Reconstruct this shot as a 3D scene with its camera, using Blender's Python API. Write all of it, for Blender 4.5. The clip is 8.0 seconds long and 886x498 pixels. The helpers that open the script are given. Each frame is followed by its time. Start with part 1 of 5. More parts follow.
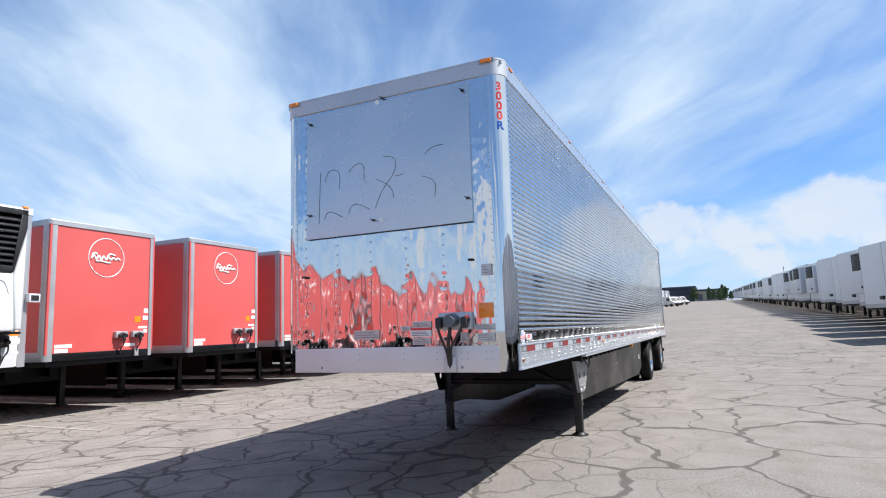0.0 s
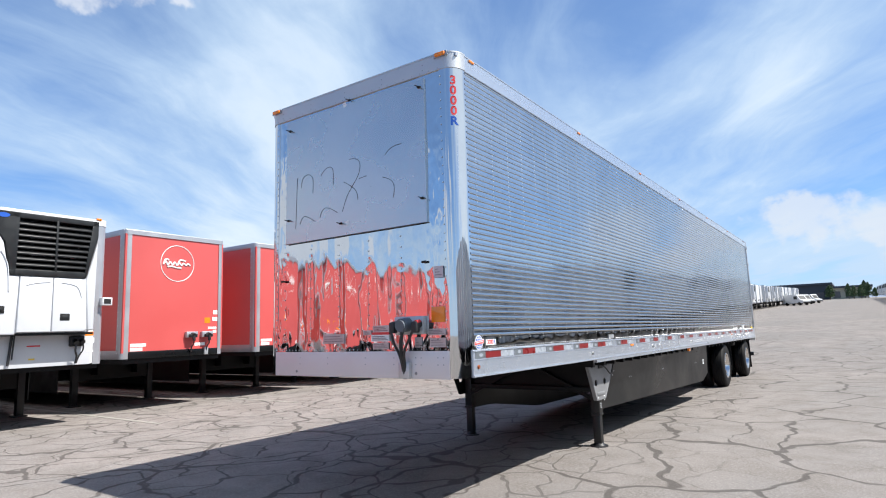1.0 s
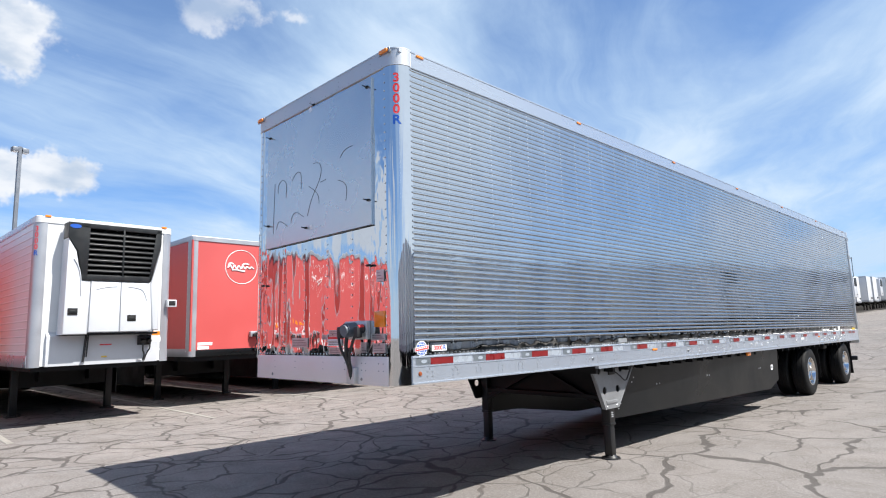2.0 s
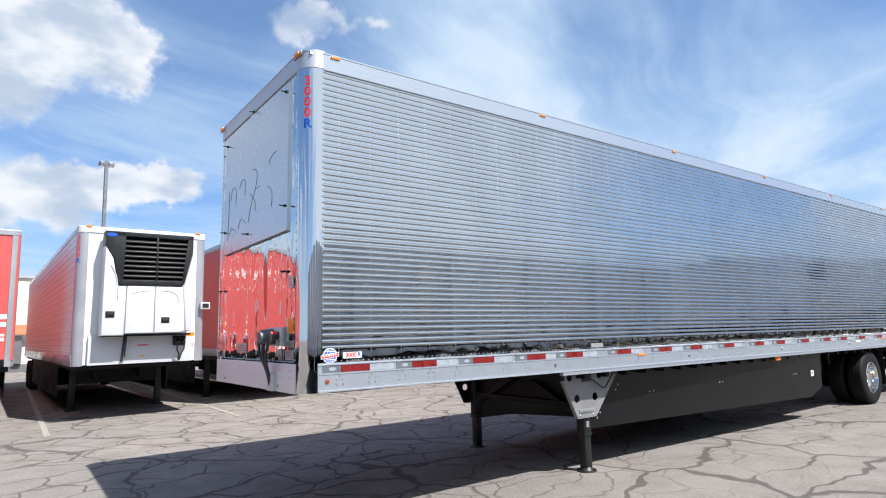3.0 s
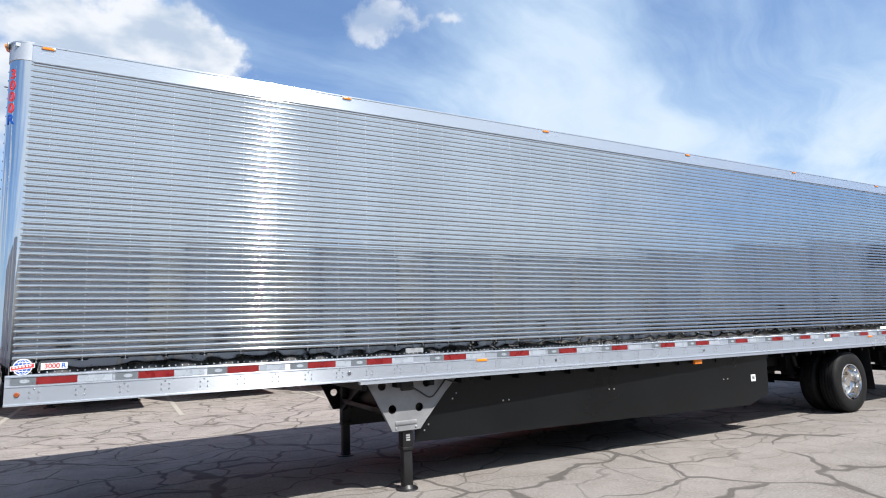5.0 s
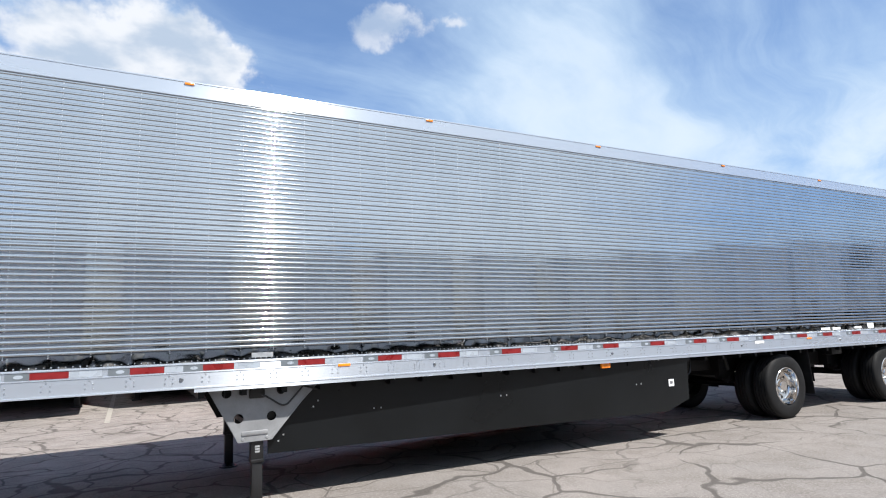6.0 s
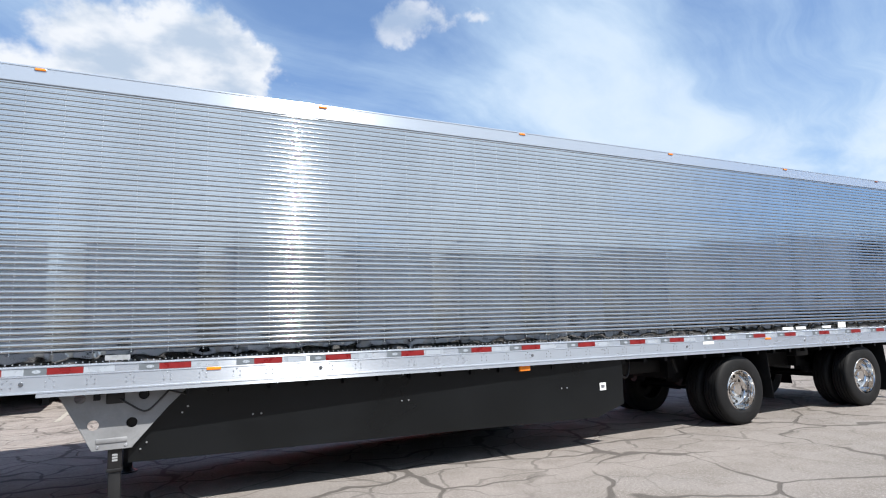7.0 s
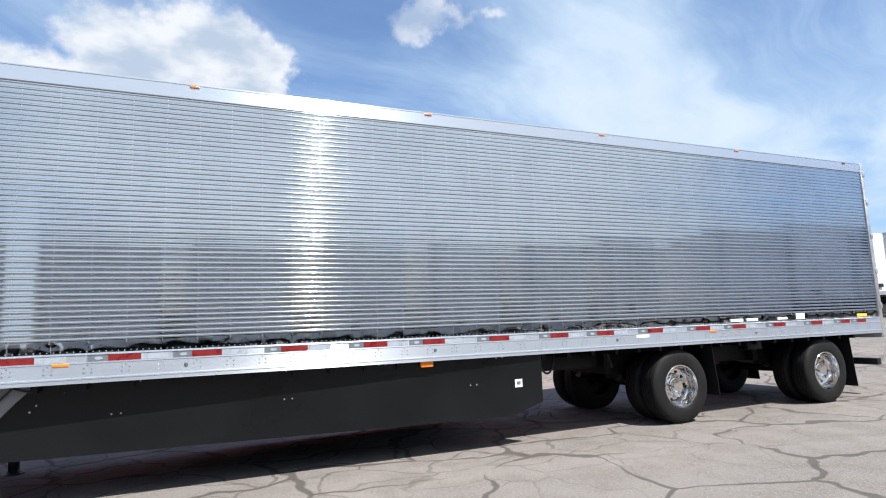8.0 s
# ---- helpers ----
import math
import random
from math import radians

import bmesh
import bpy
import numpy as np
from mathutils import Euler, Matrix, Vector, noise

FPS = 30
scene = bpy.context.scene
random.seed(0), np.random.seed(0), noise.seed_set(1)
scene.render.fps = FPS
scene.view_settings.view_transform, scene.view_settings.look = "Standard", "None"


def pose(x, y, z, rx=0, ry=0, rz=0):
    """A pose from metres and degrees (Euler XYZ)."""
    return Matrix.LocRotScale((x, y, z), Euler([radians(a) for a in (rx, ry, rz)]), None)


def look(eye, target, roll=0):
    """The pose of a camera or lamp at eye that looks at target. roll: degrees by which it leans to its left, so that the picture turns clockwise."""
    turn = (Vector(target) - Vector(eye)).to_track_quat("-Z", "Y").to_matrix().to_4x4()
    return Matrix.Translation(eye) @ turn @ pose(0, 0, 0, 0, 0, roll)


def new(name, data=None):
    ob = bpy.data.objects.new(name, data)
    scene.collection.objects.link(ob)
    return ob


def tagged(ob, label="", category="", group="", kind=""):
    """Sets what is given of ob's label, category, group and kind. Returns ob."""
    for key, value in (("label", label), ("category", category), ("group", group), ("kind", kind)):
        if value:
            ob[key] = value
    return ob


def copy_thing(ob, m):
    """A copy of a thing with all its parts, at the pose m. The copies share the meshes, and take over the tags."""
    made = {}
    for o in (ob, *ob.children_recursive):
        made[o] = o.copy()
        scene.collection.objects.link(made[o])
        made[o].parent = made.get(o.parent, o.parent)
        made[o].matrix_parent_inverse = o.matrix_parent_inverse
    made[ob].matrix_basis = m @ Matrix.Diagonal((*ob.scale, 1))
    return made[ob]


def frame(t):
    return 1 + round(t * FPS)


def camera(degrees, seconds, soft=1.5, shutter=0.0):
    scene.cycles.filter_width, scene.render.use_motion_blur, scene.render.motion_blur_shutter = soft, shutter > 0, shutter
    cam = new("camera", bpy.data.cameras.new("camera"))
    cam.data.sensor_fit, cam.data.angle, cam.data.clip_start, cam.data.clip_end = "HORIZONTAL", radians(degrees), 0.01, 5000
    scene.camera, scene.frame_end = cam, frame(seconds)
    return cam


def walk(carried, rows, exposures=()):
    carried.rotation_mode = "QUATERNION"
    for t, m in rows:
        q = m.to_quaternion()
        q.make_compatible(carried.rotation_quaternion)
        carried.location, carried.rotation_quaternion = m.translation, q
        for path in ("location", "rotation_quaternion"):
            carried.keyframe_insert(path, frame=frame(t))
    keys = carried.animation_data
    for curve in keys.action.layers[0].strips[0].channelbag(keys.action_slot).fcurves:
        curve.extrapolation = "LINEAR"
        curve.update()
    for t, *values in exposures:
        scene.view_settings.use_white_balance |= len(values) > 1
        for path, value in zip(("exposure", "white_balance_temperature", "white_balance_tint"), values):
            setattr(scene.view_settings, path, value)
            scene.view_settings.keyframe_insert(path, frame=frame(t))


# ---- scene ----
cam = camera(73.8, 8.0, soft=1.1)
PATH = [
    (0, (1.64, -5.137, 1.593), (0.817, -3.333, 1.852), -2.1),
    (0.5, (2.197, -4.717, 1.58), (1.219, -2.993, 1.845), -2.0),
    (1, (2.749, -4.288, 1.591), (1.613, -2.664, 1.861), -1.9),
    (1.5, (3.196, -3.805, 1.62), (1.904, -2.301, 1.885), -1.7),
    (2, (3.71, -3.235, 1.61), (2.299, -1.845, 1.884), -1.7),
    (2.2, (3.869, -2.983, 1.613), (2.414, -1.638, 1.887), -1.7),
    (3.5, (4.916, -1.345, 1.666), (3.259, -0.258, 1.933), -1.7),
    (4, (5.254, -0.614, 1.685), (3.566, 0.429, 1.937), -1.7),
    (4.2, (5.384, -0.331, 1.688), (3.693, 0.707, 1.94), -1.7),
    (5.3, (5.691, 1.212, 1.613), (3.941, 2.142, 1.881), -2.2),
    (5.5, (5.786, 1.512, 1.572), (4.038, 2.445, 1.847), -2.3),
    (6, (5.896, 2.324, 1.583), (4.148, 3.257, 1.859), -2.3),
    (6.5, (6.048, 3.05, 1.537), (4.303, 3.985, 1.822), -2.7),
    (7, (6.133, 3.788, 1.582), (4.348, 4.651, 1.847), -2.2),
    (7.5, (6.233, 4.518, 1.54), (4.415, 5.312, 1.789), -2.5),
    (8, (6.292, 5.268, 1.481), (4.479, 6.072, 1.739), -2.6),
]
walk(cam, [(t, look(eye, target, roll)) for t, eye, target, roll in PATH])

# ---- world, sun, exposure ----
scene.view_settings.exposure = 0.82
SUN_WAY = Vector((2.5, 0.97, 4.08)).normalized()      # towards the sun
SUN_EL, SUN_ROT = math.asin(SUN_WAY.z), math.atan2(SUN_WAY.x, SUN_WAY.y)


def node(tree, kind, **props):
    n = tree.nodes.new(kind)
    for key, value in props.items():
        if key == "operation":
            n.operation = value
        elif key == "blend_type":
            n.blend_type = value
        elif key == "data_type":
            n.data_type = value
        elif key == "feature":
            n.feature = value
        elif key == "interpolation_type":
            n.interpolation_type = value
    return n


def calc(tree, op, a, b=None, c=None, clamp=False):
    n = node(tree, "ShaderNodeMath", operation=op)
    n.use_clamp = clamp
    for i, v in enumerate((a, b, c)):
        if v is None:
            continue
        if isinstance(v, (int, float)):
            n.inputs[i].default_value = v
        else:
            tree.links.new(v, n.inputs[i])
    return n.outputs[0]


def ramp(tree, value, lo, hi, to_lo=0.0, to_hi=1.0):
    n = node(tree, "ShaderNodeMapRange", interpolation_type="SMOOTHSTEP")
    tree.links.new(value, n.inputs[0])
    for i, v in zip((1, 2, 3, 4), (lo, hi, to_lo, to_hi)):
        n.inputs[i].default_value = v
    return n.outputs[0]


def mixed(tree, fac, a, b, blend="MIX"):
    n = node(tree, "ShaderNodeMix", data_type="RGBA", blend_type=blend)
    for sock, v in ((n.inputs[0], fac), (n.inputs[6], a), (n.inputs[7], b)):
        if isinstance(v, (int, float)):
            sock.default_value = v
        elif isinstance(v, tuple):
            sock.default_value = (*v, 1)
        else:
            tree.links.new(v, sock)
    return n.outputs[2]


def mapped(tree, vec, scale=(1, 1, 1), turn=0.0, shift=(0, 0, 0)):
    n = node(tree, "ShaderNodeMapping")
    tree.links.new(vec, n.inputs[0])
    n.inputs[1].default_value, n.inputs[2].default_value, n.inputs[3].default_value = shift, (0, 0, turn), scale
    return n.outputs[0]


def fuzz(tree, vec, scale, detail=4.0, rough=0.55, distort=0.0):
    n = node(tree, "ShaderNodeTexNoise")
    tree.links.new(vec, n.inputs["Vector"])
    n.inputs["Scale"].default_value, n.inputs["Detail"].default_value = scale, detail
    n.inputs["Roughness"].default_value, n.inputs["Distortion"].default_value = rough, distort
    return n


world = bpy.data.worlds.new("world")
scene.world = world
world.use_nodes = True
wt = world.node_tree
wt.nodes.clear()
w_out, w_bg = node(wt, "ShaderNodeOutputWorld"), node(wt, "ShaderNodeBackground")
wt.links.new(w_bg.outputs[0], w_out.inputs[0])
w_sky = node(wt, "ShaderNodeTexSky")
w_sky.sky_type, w_sky.sun_disc = "NISHITA", False
w_sky.sun_elevation, w_sky.sun_rotation = SUN_EL, SUN_ROT
w_sky.altitude, w_sky.air_density, w_sky.dust_density, w_sky.ozone_density = 1600, 1.0, 0.6, 2.0
w_bg.inputs[1].default_value = 0.070
way = node(wt, "ShaderNodeTexCoord").outputs["Generated"]
sep = node(wt, "ShaderNodeSeparateXYZ")
wt.links.new(way, sep.inputs[0])
# the high cloud layer: streaks on a plane overhead
lift = calc(wt, "MAXIMUM", calc(wt, "ADD", sep.outputs[2], 0.10), 0.06)
plane = node(wt, "ShaderNodeCombineXYZ")
wt.links.new(calc(wt, "DIVIDE", sep.outputs[0], lift), plane.inputs[0])
wt.links.new(calc(wt, "DIVIDE", sep.outputs[1], lift), plane.inputs[1])
along = mapped(wt, plane.outputs[0], (1, 1, 1), radians(-27))            # the streaks run away to the north-north-west
drift = fuzz(wt, along, 0.9, 3, 0.5).outputs[1]
combed = node(wt, "ShaderNodeVectorMath", operation="MULTIPLY_ADD")
wt.links.new(drift, combed.inputs[0])
combed.inputs[1].default_value = (0.7, 0.7, 0)
wt.links.new(along, combed.inputs[2])
streak = fuzz(wt, mapped(wt, combed.outputs[0], (1.55, 0.42, 1), 0.0, (3.4, 1.1, 0)), 1.15, 9, 0.60, 0.25).outputs[0]
veil = fuzz(wt, mapped(wt, plane.outputs[0], (1, 1, 1), 0.4, (7.3, 2.2, 0)), 0.7, 6, 0.55, 0.3).outputs[0]
high = calc(wt, "ADD", calc(wt, "MULTIPLY", streak, 0.66), calc(wt, "MULTIPLY", veil, 0.42))


def toward(azimuth, elevation):
    a, e = radians(azimuth), radians(elevation)
    return Vector((-math.sin(a) * math.cos(e), math.cos(a) * math.cos(e), math.sin(e)))


def leaning(centre, size):
    """How near each direction lies to a centre: 1 there, 0 at size degrees from it."""
    dot = node(wt, "ShaderNodeVectorMath", operation="DOT_PRODUCT")
    wt.links.new(way, dot.inputs[0])
    dot.inputs[1].default_value = centre
    return ramp(wt, dot.outputs[1], math.cos(radians(size)), 1.0)


# where the veil is thick and where it thins to blue: azimuth west of north, elevation, breadth, amount
for azimuth, elevation, size, amount in ((52, 14, 20, 0.10), (27, 14, 17, 0.13), (8, 17, 10, 0.07), (42, 22, 16, 0.05), (72, 30, 17, -0.05), (-8, 17, 13, -0.08), (20, 29, 16, -0.03),
                                         (100, 40, 25, -0.05), (178, 34, 34, -0.14), (205, 22, 22, -0.08), (146, 32, 24, -0.20), (122, 34, 20, -0.12)):
    high = calc(wt, "ADD", high, calc(wt, "MULTIPLY", leaning(toward(azimuth, elevation), size), amount))
glare = node(wt, "ShaderNodeVectorMath", operation="DOT_PRODUCT")
wt.links.new(way, glare.inputs[0])
glare.inputs[1].default_value = Vector((0.75, 0.20, 0.62)).normalized()
high = calc(wt, "ADD", high, ramp(wt, glare.outputs[1], 0.60, 0.97, 0.0, 0.22))
cirrus = ramp(wt, high, 0.38, 0.73, 0.24, 0.93)
near_horizon = ramp(wt, sep.outputs[2], 0.0, 0.24, 0.52, 0.0)
cirrus = calc(wt, "ADD", cirrus, near_horizon, clamp=True)
# heaped clouds low in the west and north
puff_noise = fuzz(wt, mapped(wt, way, (1, 1, 1.5)), 7.0, 7, 0.55, 0.1).outputs[0]
BACK_PUFFS = [((-0.30, -0.92, 0.18), 0.30), ((0.22, -0.94, 0.18), 0.28), ((-0.75, -0.60, 0.20), 0.24)]
SOFT_PUFFS = [((0.03, 0.99, 0.135), 0.085), ((0.15, 0.98, 0.13), 0.10), ((-0.06, 0.99, 0.13), 0.07), ((0.30, 0.945, 0.14), 0.12), ((0.22, 0.97, 0.10), 0.07), ((0.07, 0.99, 0.09), 0.06)]
PUFFS = [((-0.925, -0.05, 0.385), 0.17), ((-0.906, 0.03, 0.42), 0.14), ((-0.905, 0.103, 0.405), 0.10), ((-0.92, -0.20, 0.33), 0.20),
         ((-0.970, 0.09, 0.222), 0.085), ((-0.955, 0.16, 0.235), 0.075), ((-0.985, 0.0, 0.19), 0.10)]
WISPS = [((-0.812, 0.340, 0.470), 0.044), ((-0.785, 0.385, 0.474), 0.040), ((-0.75, 0.44, 0.475), 0.035)]
sway = fuzz(wt, way, 9.0, 5, 0.6).outputs[1]
bent = node(wt, "ShaderNodeVectorMath", operation="MULTIPLY_ADD")
wt.links.new(sway, bent.inputs[0])
bent.inputs[1].default_value = (0.17, 0.17, 0.15)
wt.links.new(way, bent.inputs[2])
home = node(wt, "ShaderNodeVectorMath", operation="SUBTRACT")
wt.links.new(bent.outputs[0], home.inputs[0])
home.inputs[1].default_value = (0.085, 0.085, 0.075)


def heaped(puffs, uneven, lo, hi, most):
    """How thickly heaped cloud covers each direction."""
    heap = None
    for centre, size in puffs:
        gap = node(wt, "ShaderNodeVectorMath", operation="SUBTRACT")
        wt.links.new(home.outputs[0], gap.inputs[0])
        gap.inputs[1].default_value = centre
        flat = node(wt, "ShaderNodeVectorMath", operation="MULTIPLY")
        wt.links.new(gap.outputs[0], flat.inputs[0])
        flat.inputs[1].default_value = (1, 1, 1.7)
        far = node(wt, "ShaderNodeVectorMath", operation="LENGTH")
        wt.links.new(flat.outputs[0], far.inputs[0])
        one = calc(wt, "SUBTRACT", 1.0, calc(wt, "DIVIDE", far.outputs[1], size))
        heap = one if heap is None else calc(wt, "MAXIMUM", heap, one)
    heap = calc(wt, "ADD", calc(wt, "MAXIMUM", heap, -0.7), calc(wt, "MULTIPLY", calc(wt, "SUBTRACT", puff_noise, 0.5), uneven))
    return ramp(wt, heap, lo, hi, 0.0, most)


cumulus = calc(wt, "MAXIMUM", heaped(PUFFS, 1.5, 0.06, 0.40, 1.0), heaped(WISPS, 2.6, 0.0, 0.80, 0.66))
behind_heap = heaped(BACK_PUFFS, 2.8, 0.38, 0.70, 0.85)
hazy = heaped(SOFT_PUFFS, 3.0, 0.15, 0.65, 0.75)
inner = fuzz(wt, mapped(wt, way, (1, 1, 2)), 9.0, 5, 0.5).outputs[0]
heap_colour = mixed(wt, ramp(wt, inner, 0.36, 0.60), (4.3, 5.2, 6.5), (7.4, 7.7, 8.2))
sky_colour = mixed(wt, 1.0, w_sky.outputs[0], (0.42, 0.92, 1.42), "MULTIPLY")
sky_colour = mixed(wt, cirrus, sky_colour, mixed(wt, ramp(wt, glare.outputs[1], 0.45, 0.98), mixed(wt, ramp(wt, high, 0.58, 0.82), (4.7, 6.2, 8.0), (6.6, 7.6, 8.7)), (7.4, 8.6, 10.0)))
sky_colour = mixed(wt, hazy, sky_colour, (6.4, 6.9, 7.6))
sky_colour = mixed(wt, behind_heap, sky_colour, (6.4, 6.9, 7.6))
sky_colour = mixed(wt, cumulus, sky_colour, heap_colour)
wt.links.new(sky_colour, w_bg.inputs[0])

sun = new("sun", bpy.data.lights.new("sun", "SUN"))
sun.data.energy, sun.data.angle, sun.data.color = 5.0, radians(0.53), (1.0, 0.965, 0.91)
sun.matrix_basis = look(SUN_WAY * 60, (0, 0, 0))

# ---- materials ----


def surface(name, colour, rough=0.5, metal=0.0, var=0.10, scale=2.5, fine=45.0, bump=0.02, rough_var=0.08, stretch=(1, 1, 1),
            stain=None, stain_amount=0.3, shift=0.0, coat=0.0, brushed=0.0, spec=0.5):
    """A painted, plastic or metal surface with variation at two scales and fine relief."""
    m = bpy.data.materials.new(name)
    m.use_nodes = True
    t = m.node_tree
    p = t.nodes["Principled BSDF"]
    at = mapped(t, node(t, "ShaderNodeTexCoord").outputs["Object"], stretch)
    big, small = fuzz(t, at, scale, 5, 0.55, 0.3).outputs[0], fuzz(t, at, fine, 3, 0.6).outputs[0]
    dark, light = tuple(c * (1 - var) for c in colour), tuple(min(1.0, c * (1 + var)) for c in colour)
    col = mixed(t, ramp(t, big, 0.3, 0.7), dark, light)
    col = mixed(t, 0.25, col, mixed(t, ramp(t, small, 0.25, 0.75), dark, light))
    if stain:
        patch = fuzz(t, mapped(t, at, (1, 1, 1), 0.0, (4.1, 7.7, 2.3)), scale * 1.7, 7, 0.65, 0.6).outputs[0]
        col = mixed(t, calc(t, "MULTIPLY", ramp(t, patch, 0.52, 0.72), stain_amount), col, stain)
    if shift:
        info = node(t, "ShaderNodeObjectInfo").outputs["Random"]
        col = mixed(t, calc(t, "MULTIPLY", info, shift), col, (0.02, 0.02, 0.02))
    t.links.new(col, p.inputs["Base Color"])
    t.links.new(ramp(t, big, 0.3, 0.7, max(0.02, rough - rough_var), min(1.0, rough + rough_var)), p.inputs["Roughness"])
    p.inputs["Metallic"].default_value = metal
    p.inputs["Coat Weight"].default_value = coat
    p.inputs["Specular IOR Level"].default_value = spec
    if brushed:                       # rolled lengthwise: gloss spreads up and down
        grain = node(t, "ShaderNodeCombineXYZ")
        grain.inputs[2].default_value = 1.0
        p.inputs["Anisotropic"].default_value = brushed
        t.links.new(grain.outputs[0], p.inputs["Tangent"])
    if bump:
        b = node(t, "ShaderNodeBump")
        b.inputs["Strength"].default_value, b.inputs["Distance"].default_value = bump, 0.01
        t.links.new(small, b.inputs["Height"])
        t.links.new(b.outputs[0], p.inputs["Normal"])
    return m


def asphalt():
    m = bpy.data.materials.new("worn_asphalt")
    m.use_nodes = True
    t = m.node_tree
    p = t.nodes["Principled BSDF"]
    at = node(t, "ShaderNodeTexCoord").outputs["Object"]
    bend = fuzz(t, at, 0.7, 3, 0.5)
    warp = node(t, "ShaderNodeVectorMath", operation="MULTIPLY_ADD")
    t.links.new(bend.outputs[1], warp.inputs[0])
    warp.inputs[1].default_value = (1.5, 1.5, 0)
    t.links.new(at, warp.inputs[2])

    def cracks(scale, shift, width, where, lo, hi):
        v = node(t, "ShaderNodeTexVoronoi", feature="DISTANCE_TO_EDGE")
        v.voronoi_dimensions = "2D"
        t.links.new(mapped(t, warp.outputs[0], (1, 0.8, 1), 0.5, shift), v.inputs["Vector"])
        v.inputs["Scale"].default_value = scale
        thick = ramp(t, fuzz(t, mapped(t, at, (1, 1, 1), 0, shift), where, 3).outputs[0], lo, hi, 0.0, width)
        edge = calc(t, "SUBTRACT", thick, v.outputs["Distance"])
        return ramp(t, edge, -0.004, 0.018)

    wide = cracks(0.74, (2.0, 5.0, 0), 0.039, 0.5, 0.23, 0.60)
    thin = cracks(1.55, (8.0, 1.0, 0), 0.031, 0.45, 0.20, 0.54)
    hair = cracks(3.1, (1.0, 9.0, 0), 0.022, 0.7, 0.40, 0.66)
    big = fuzz(t, at, 0.18, 6, 0.6, 0.4).outputs[0]
    mid = fuzz(t, at, 1.6, 6, 0.62, 0.3).outputs[0]
    grit = fuzz(t, at, 130.0, 3, 0.7).outputs[0]
    coarse = fuzz(t, at, 34.0, 5, 0.75).outputs[0]
    col = mixed(t, ramp(t, big, 0.3, 0.7), (0.170, 0.161, 0.155), (0.238, 0.212, 0.197))
    col = mixed(t, ramp(t, mid, 0.38, 0.66, 0.0, 0.7), col, (0.146, 0.130, 0.118))
    col = mixed(t, ramp(t, coarse, 0.48, 0.62, 0.0, 0.72), col, (0.275, 0.256, 0.240))
    col = mixed(t, ramp(t, grit, 0.47, 0.68, 0.0, 0.62), col, (0.088, 0.080, 0.074))
    fleck = fuzz(t, mapped(t, at, (1, 1, 1), 0, (5, 2, 0)), 55.0, 3, 0.7).outputs[0]
    col = mixed(t, ramp(t, fleck, 0.53, 0.66, 0.0, 0.62), col, (0.105, 0.094, 0.086))
    spots = fuzz(t, mapped(t, at, (1, 1, 1), 0, (3, 3, 0)), 2.4, 6, 0.7, 0.2).outputs[0]
    col = mixed(t, ramp(t, spots, 0.66, 0.74, 0.0, 0.45), col, (0.062, 0.056, 0.053))
    split = node(t, "ShaderNodeSeparateXYZ")
    t.links.new(at, split.inputs[0])
    worn = calc(t, "MULTIPLY", ramp(t, split.outputs[0], -2.0, 2.6, 1.0, 0.16), ramp(t, split.outputs[1], 6.0, 26.0, 1.0, 0.5))   # the lane is smoother than the bays
    line = calc(t, "MAXIMUM", calc(t, "MAXIMUM", calc(t, "MULTIPLY", wide, ramp(t, split.outputs[1], 10.0, 30.0, 1.0, 0.55)), calc(t, "MULTIPLY", thin, worn)), calc(t, "MULTIPLY", calc(t, "MULTIPLY", hair, 0.5), worn))
    col = mixed(t, calc(t, "MULTIPLY", line, 0.78), col, (0.060, 0.054, 0.050))
    pale = calc(t, "MULTIPLY", ramp(t, calc(t, "ADD", split.outputs[0], calc(t, "MULTIPLY", mid, 3.0)), -3.5, 1.5, 1.0, 0.0), ramp(t, split.outputs[1], 4.0, 20.0, 1.0, 0.3))
    col = mixed(t, calc(t, "MULTIPLY", pale, 0.9), col, mixed(t, 1.0, col, (1.15, 1.145, 1.14), "MULTIPLY"))   # the bays are paler than the lane
    t.links.new(col, p.inputs["Base Color"])
    t.links.new(ramp(t, mid, 0.3, 0.7, 0.78, 0.92), p.inputs["Roughness"])
    p.inputs["Specular IOR Level"].default_value = 0.15
    b = node(t, "ShaderNodeBump")
    b.inputs["Strength"].default_value, b.inputs["Distance"].default_value = 0.6, 0.012
    t.links.new(calc(t, "SUBTRACT", calc(t, "ADD", calc(t, "MULTIPLY", grit, 0.4), calc(t, "MULTIPLY", coarse, 0.5)), line), b.inputs["Height"])
    t.links.new(b.outputs[0], p.inputs["Normal"])
    return m


def leafy(name, colour):
    m = surface(name, colour, 0.7, 0, 0.35, 1.2, 9.0, 0.0)
    return m


def two_gloss(m, wide, share):
    """Adds a second, wider gloss to a metal: rolled steel is sharp with a faint bloom round it."""
    t = m.node_tree
    p = t.nodes["Principled BSDF"]
    q = node(t, "ShaderNodeBsdfPrincipled")
    for link in [k for k in t.links if k.to_node == p and k.to_socket.name in ("Base Color", "Normal")]:
        t.links.new(link.from_socket, q.inputs[link.to_socket.name])
    q.inputs["Metallic"].default_value, q.inputs["Roughness"].default_value = 1.0, wide
    both = node(t, "ShaderNodeMixShader")
    both.inputs[0].default_value = share
    t.links.new(p.outputs[0], both.inputs[1])
    t.links.new(q.outputs[0], both.inputs[2])
    t.links.new(both.outputs[0], t.nodes["Material Output"].inputs[0])
    return m


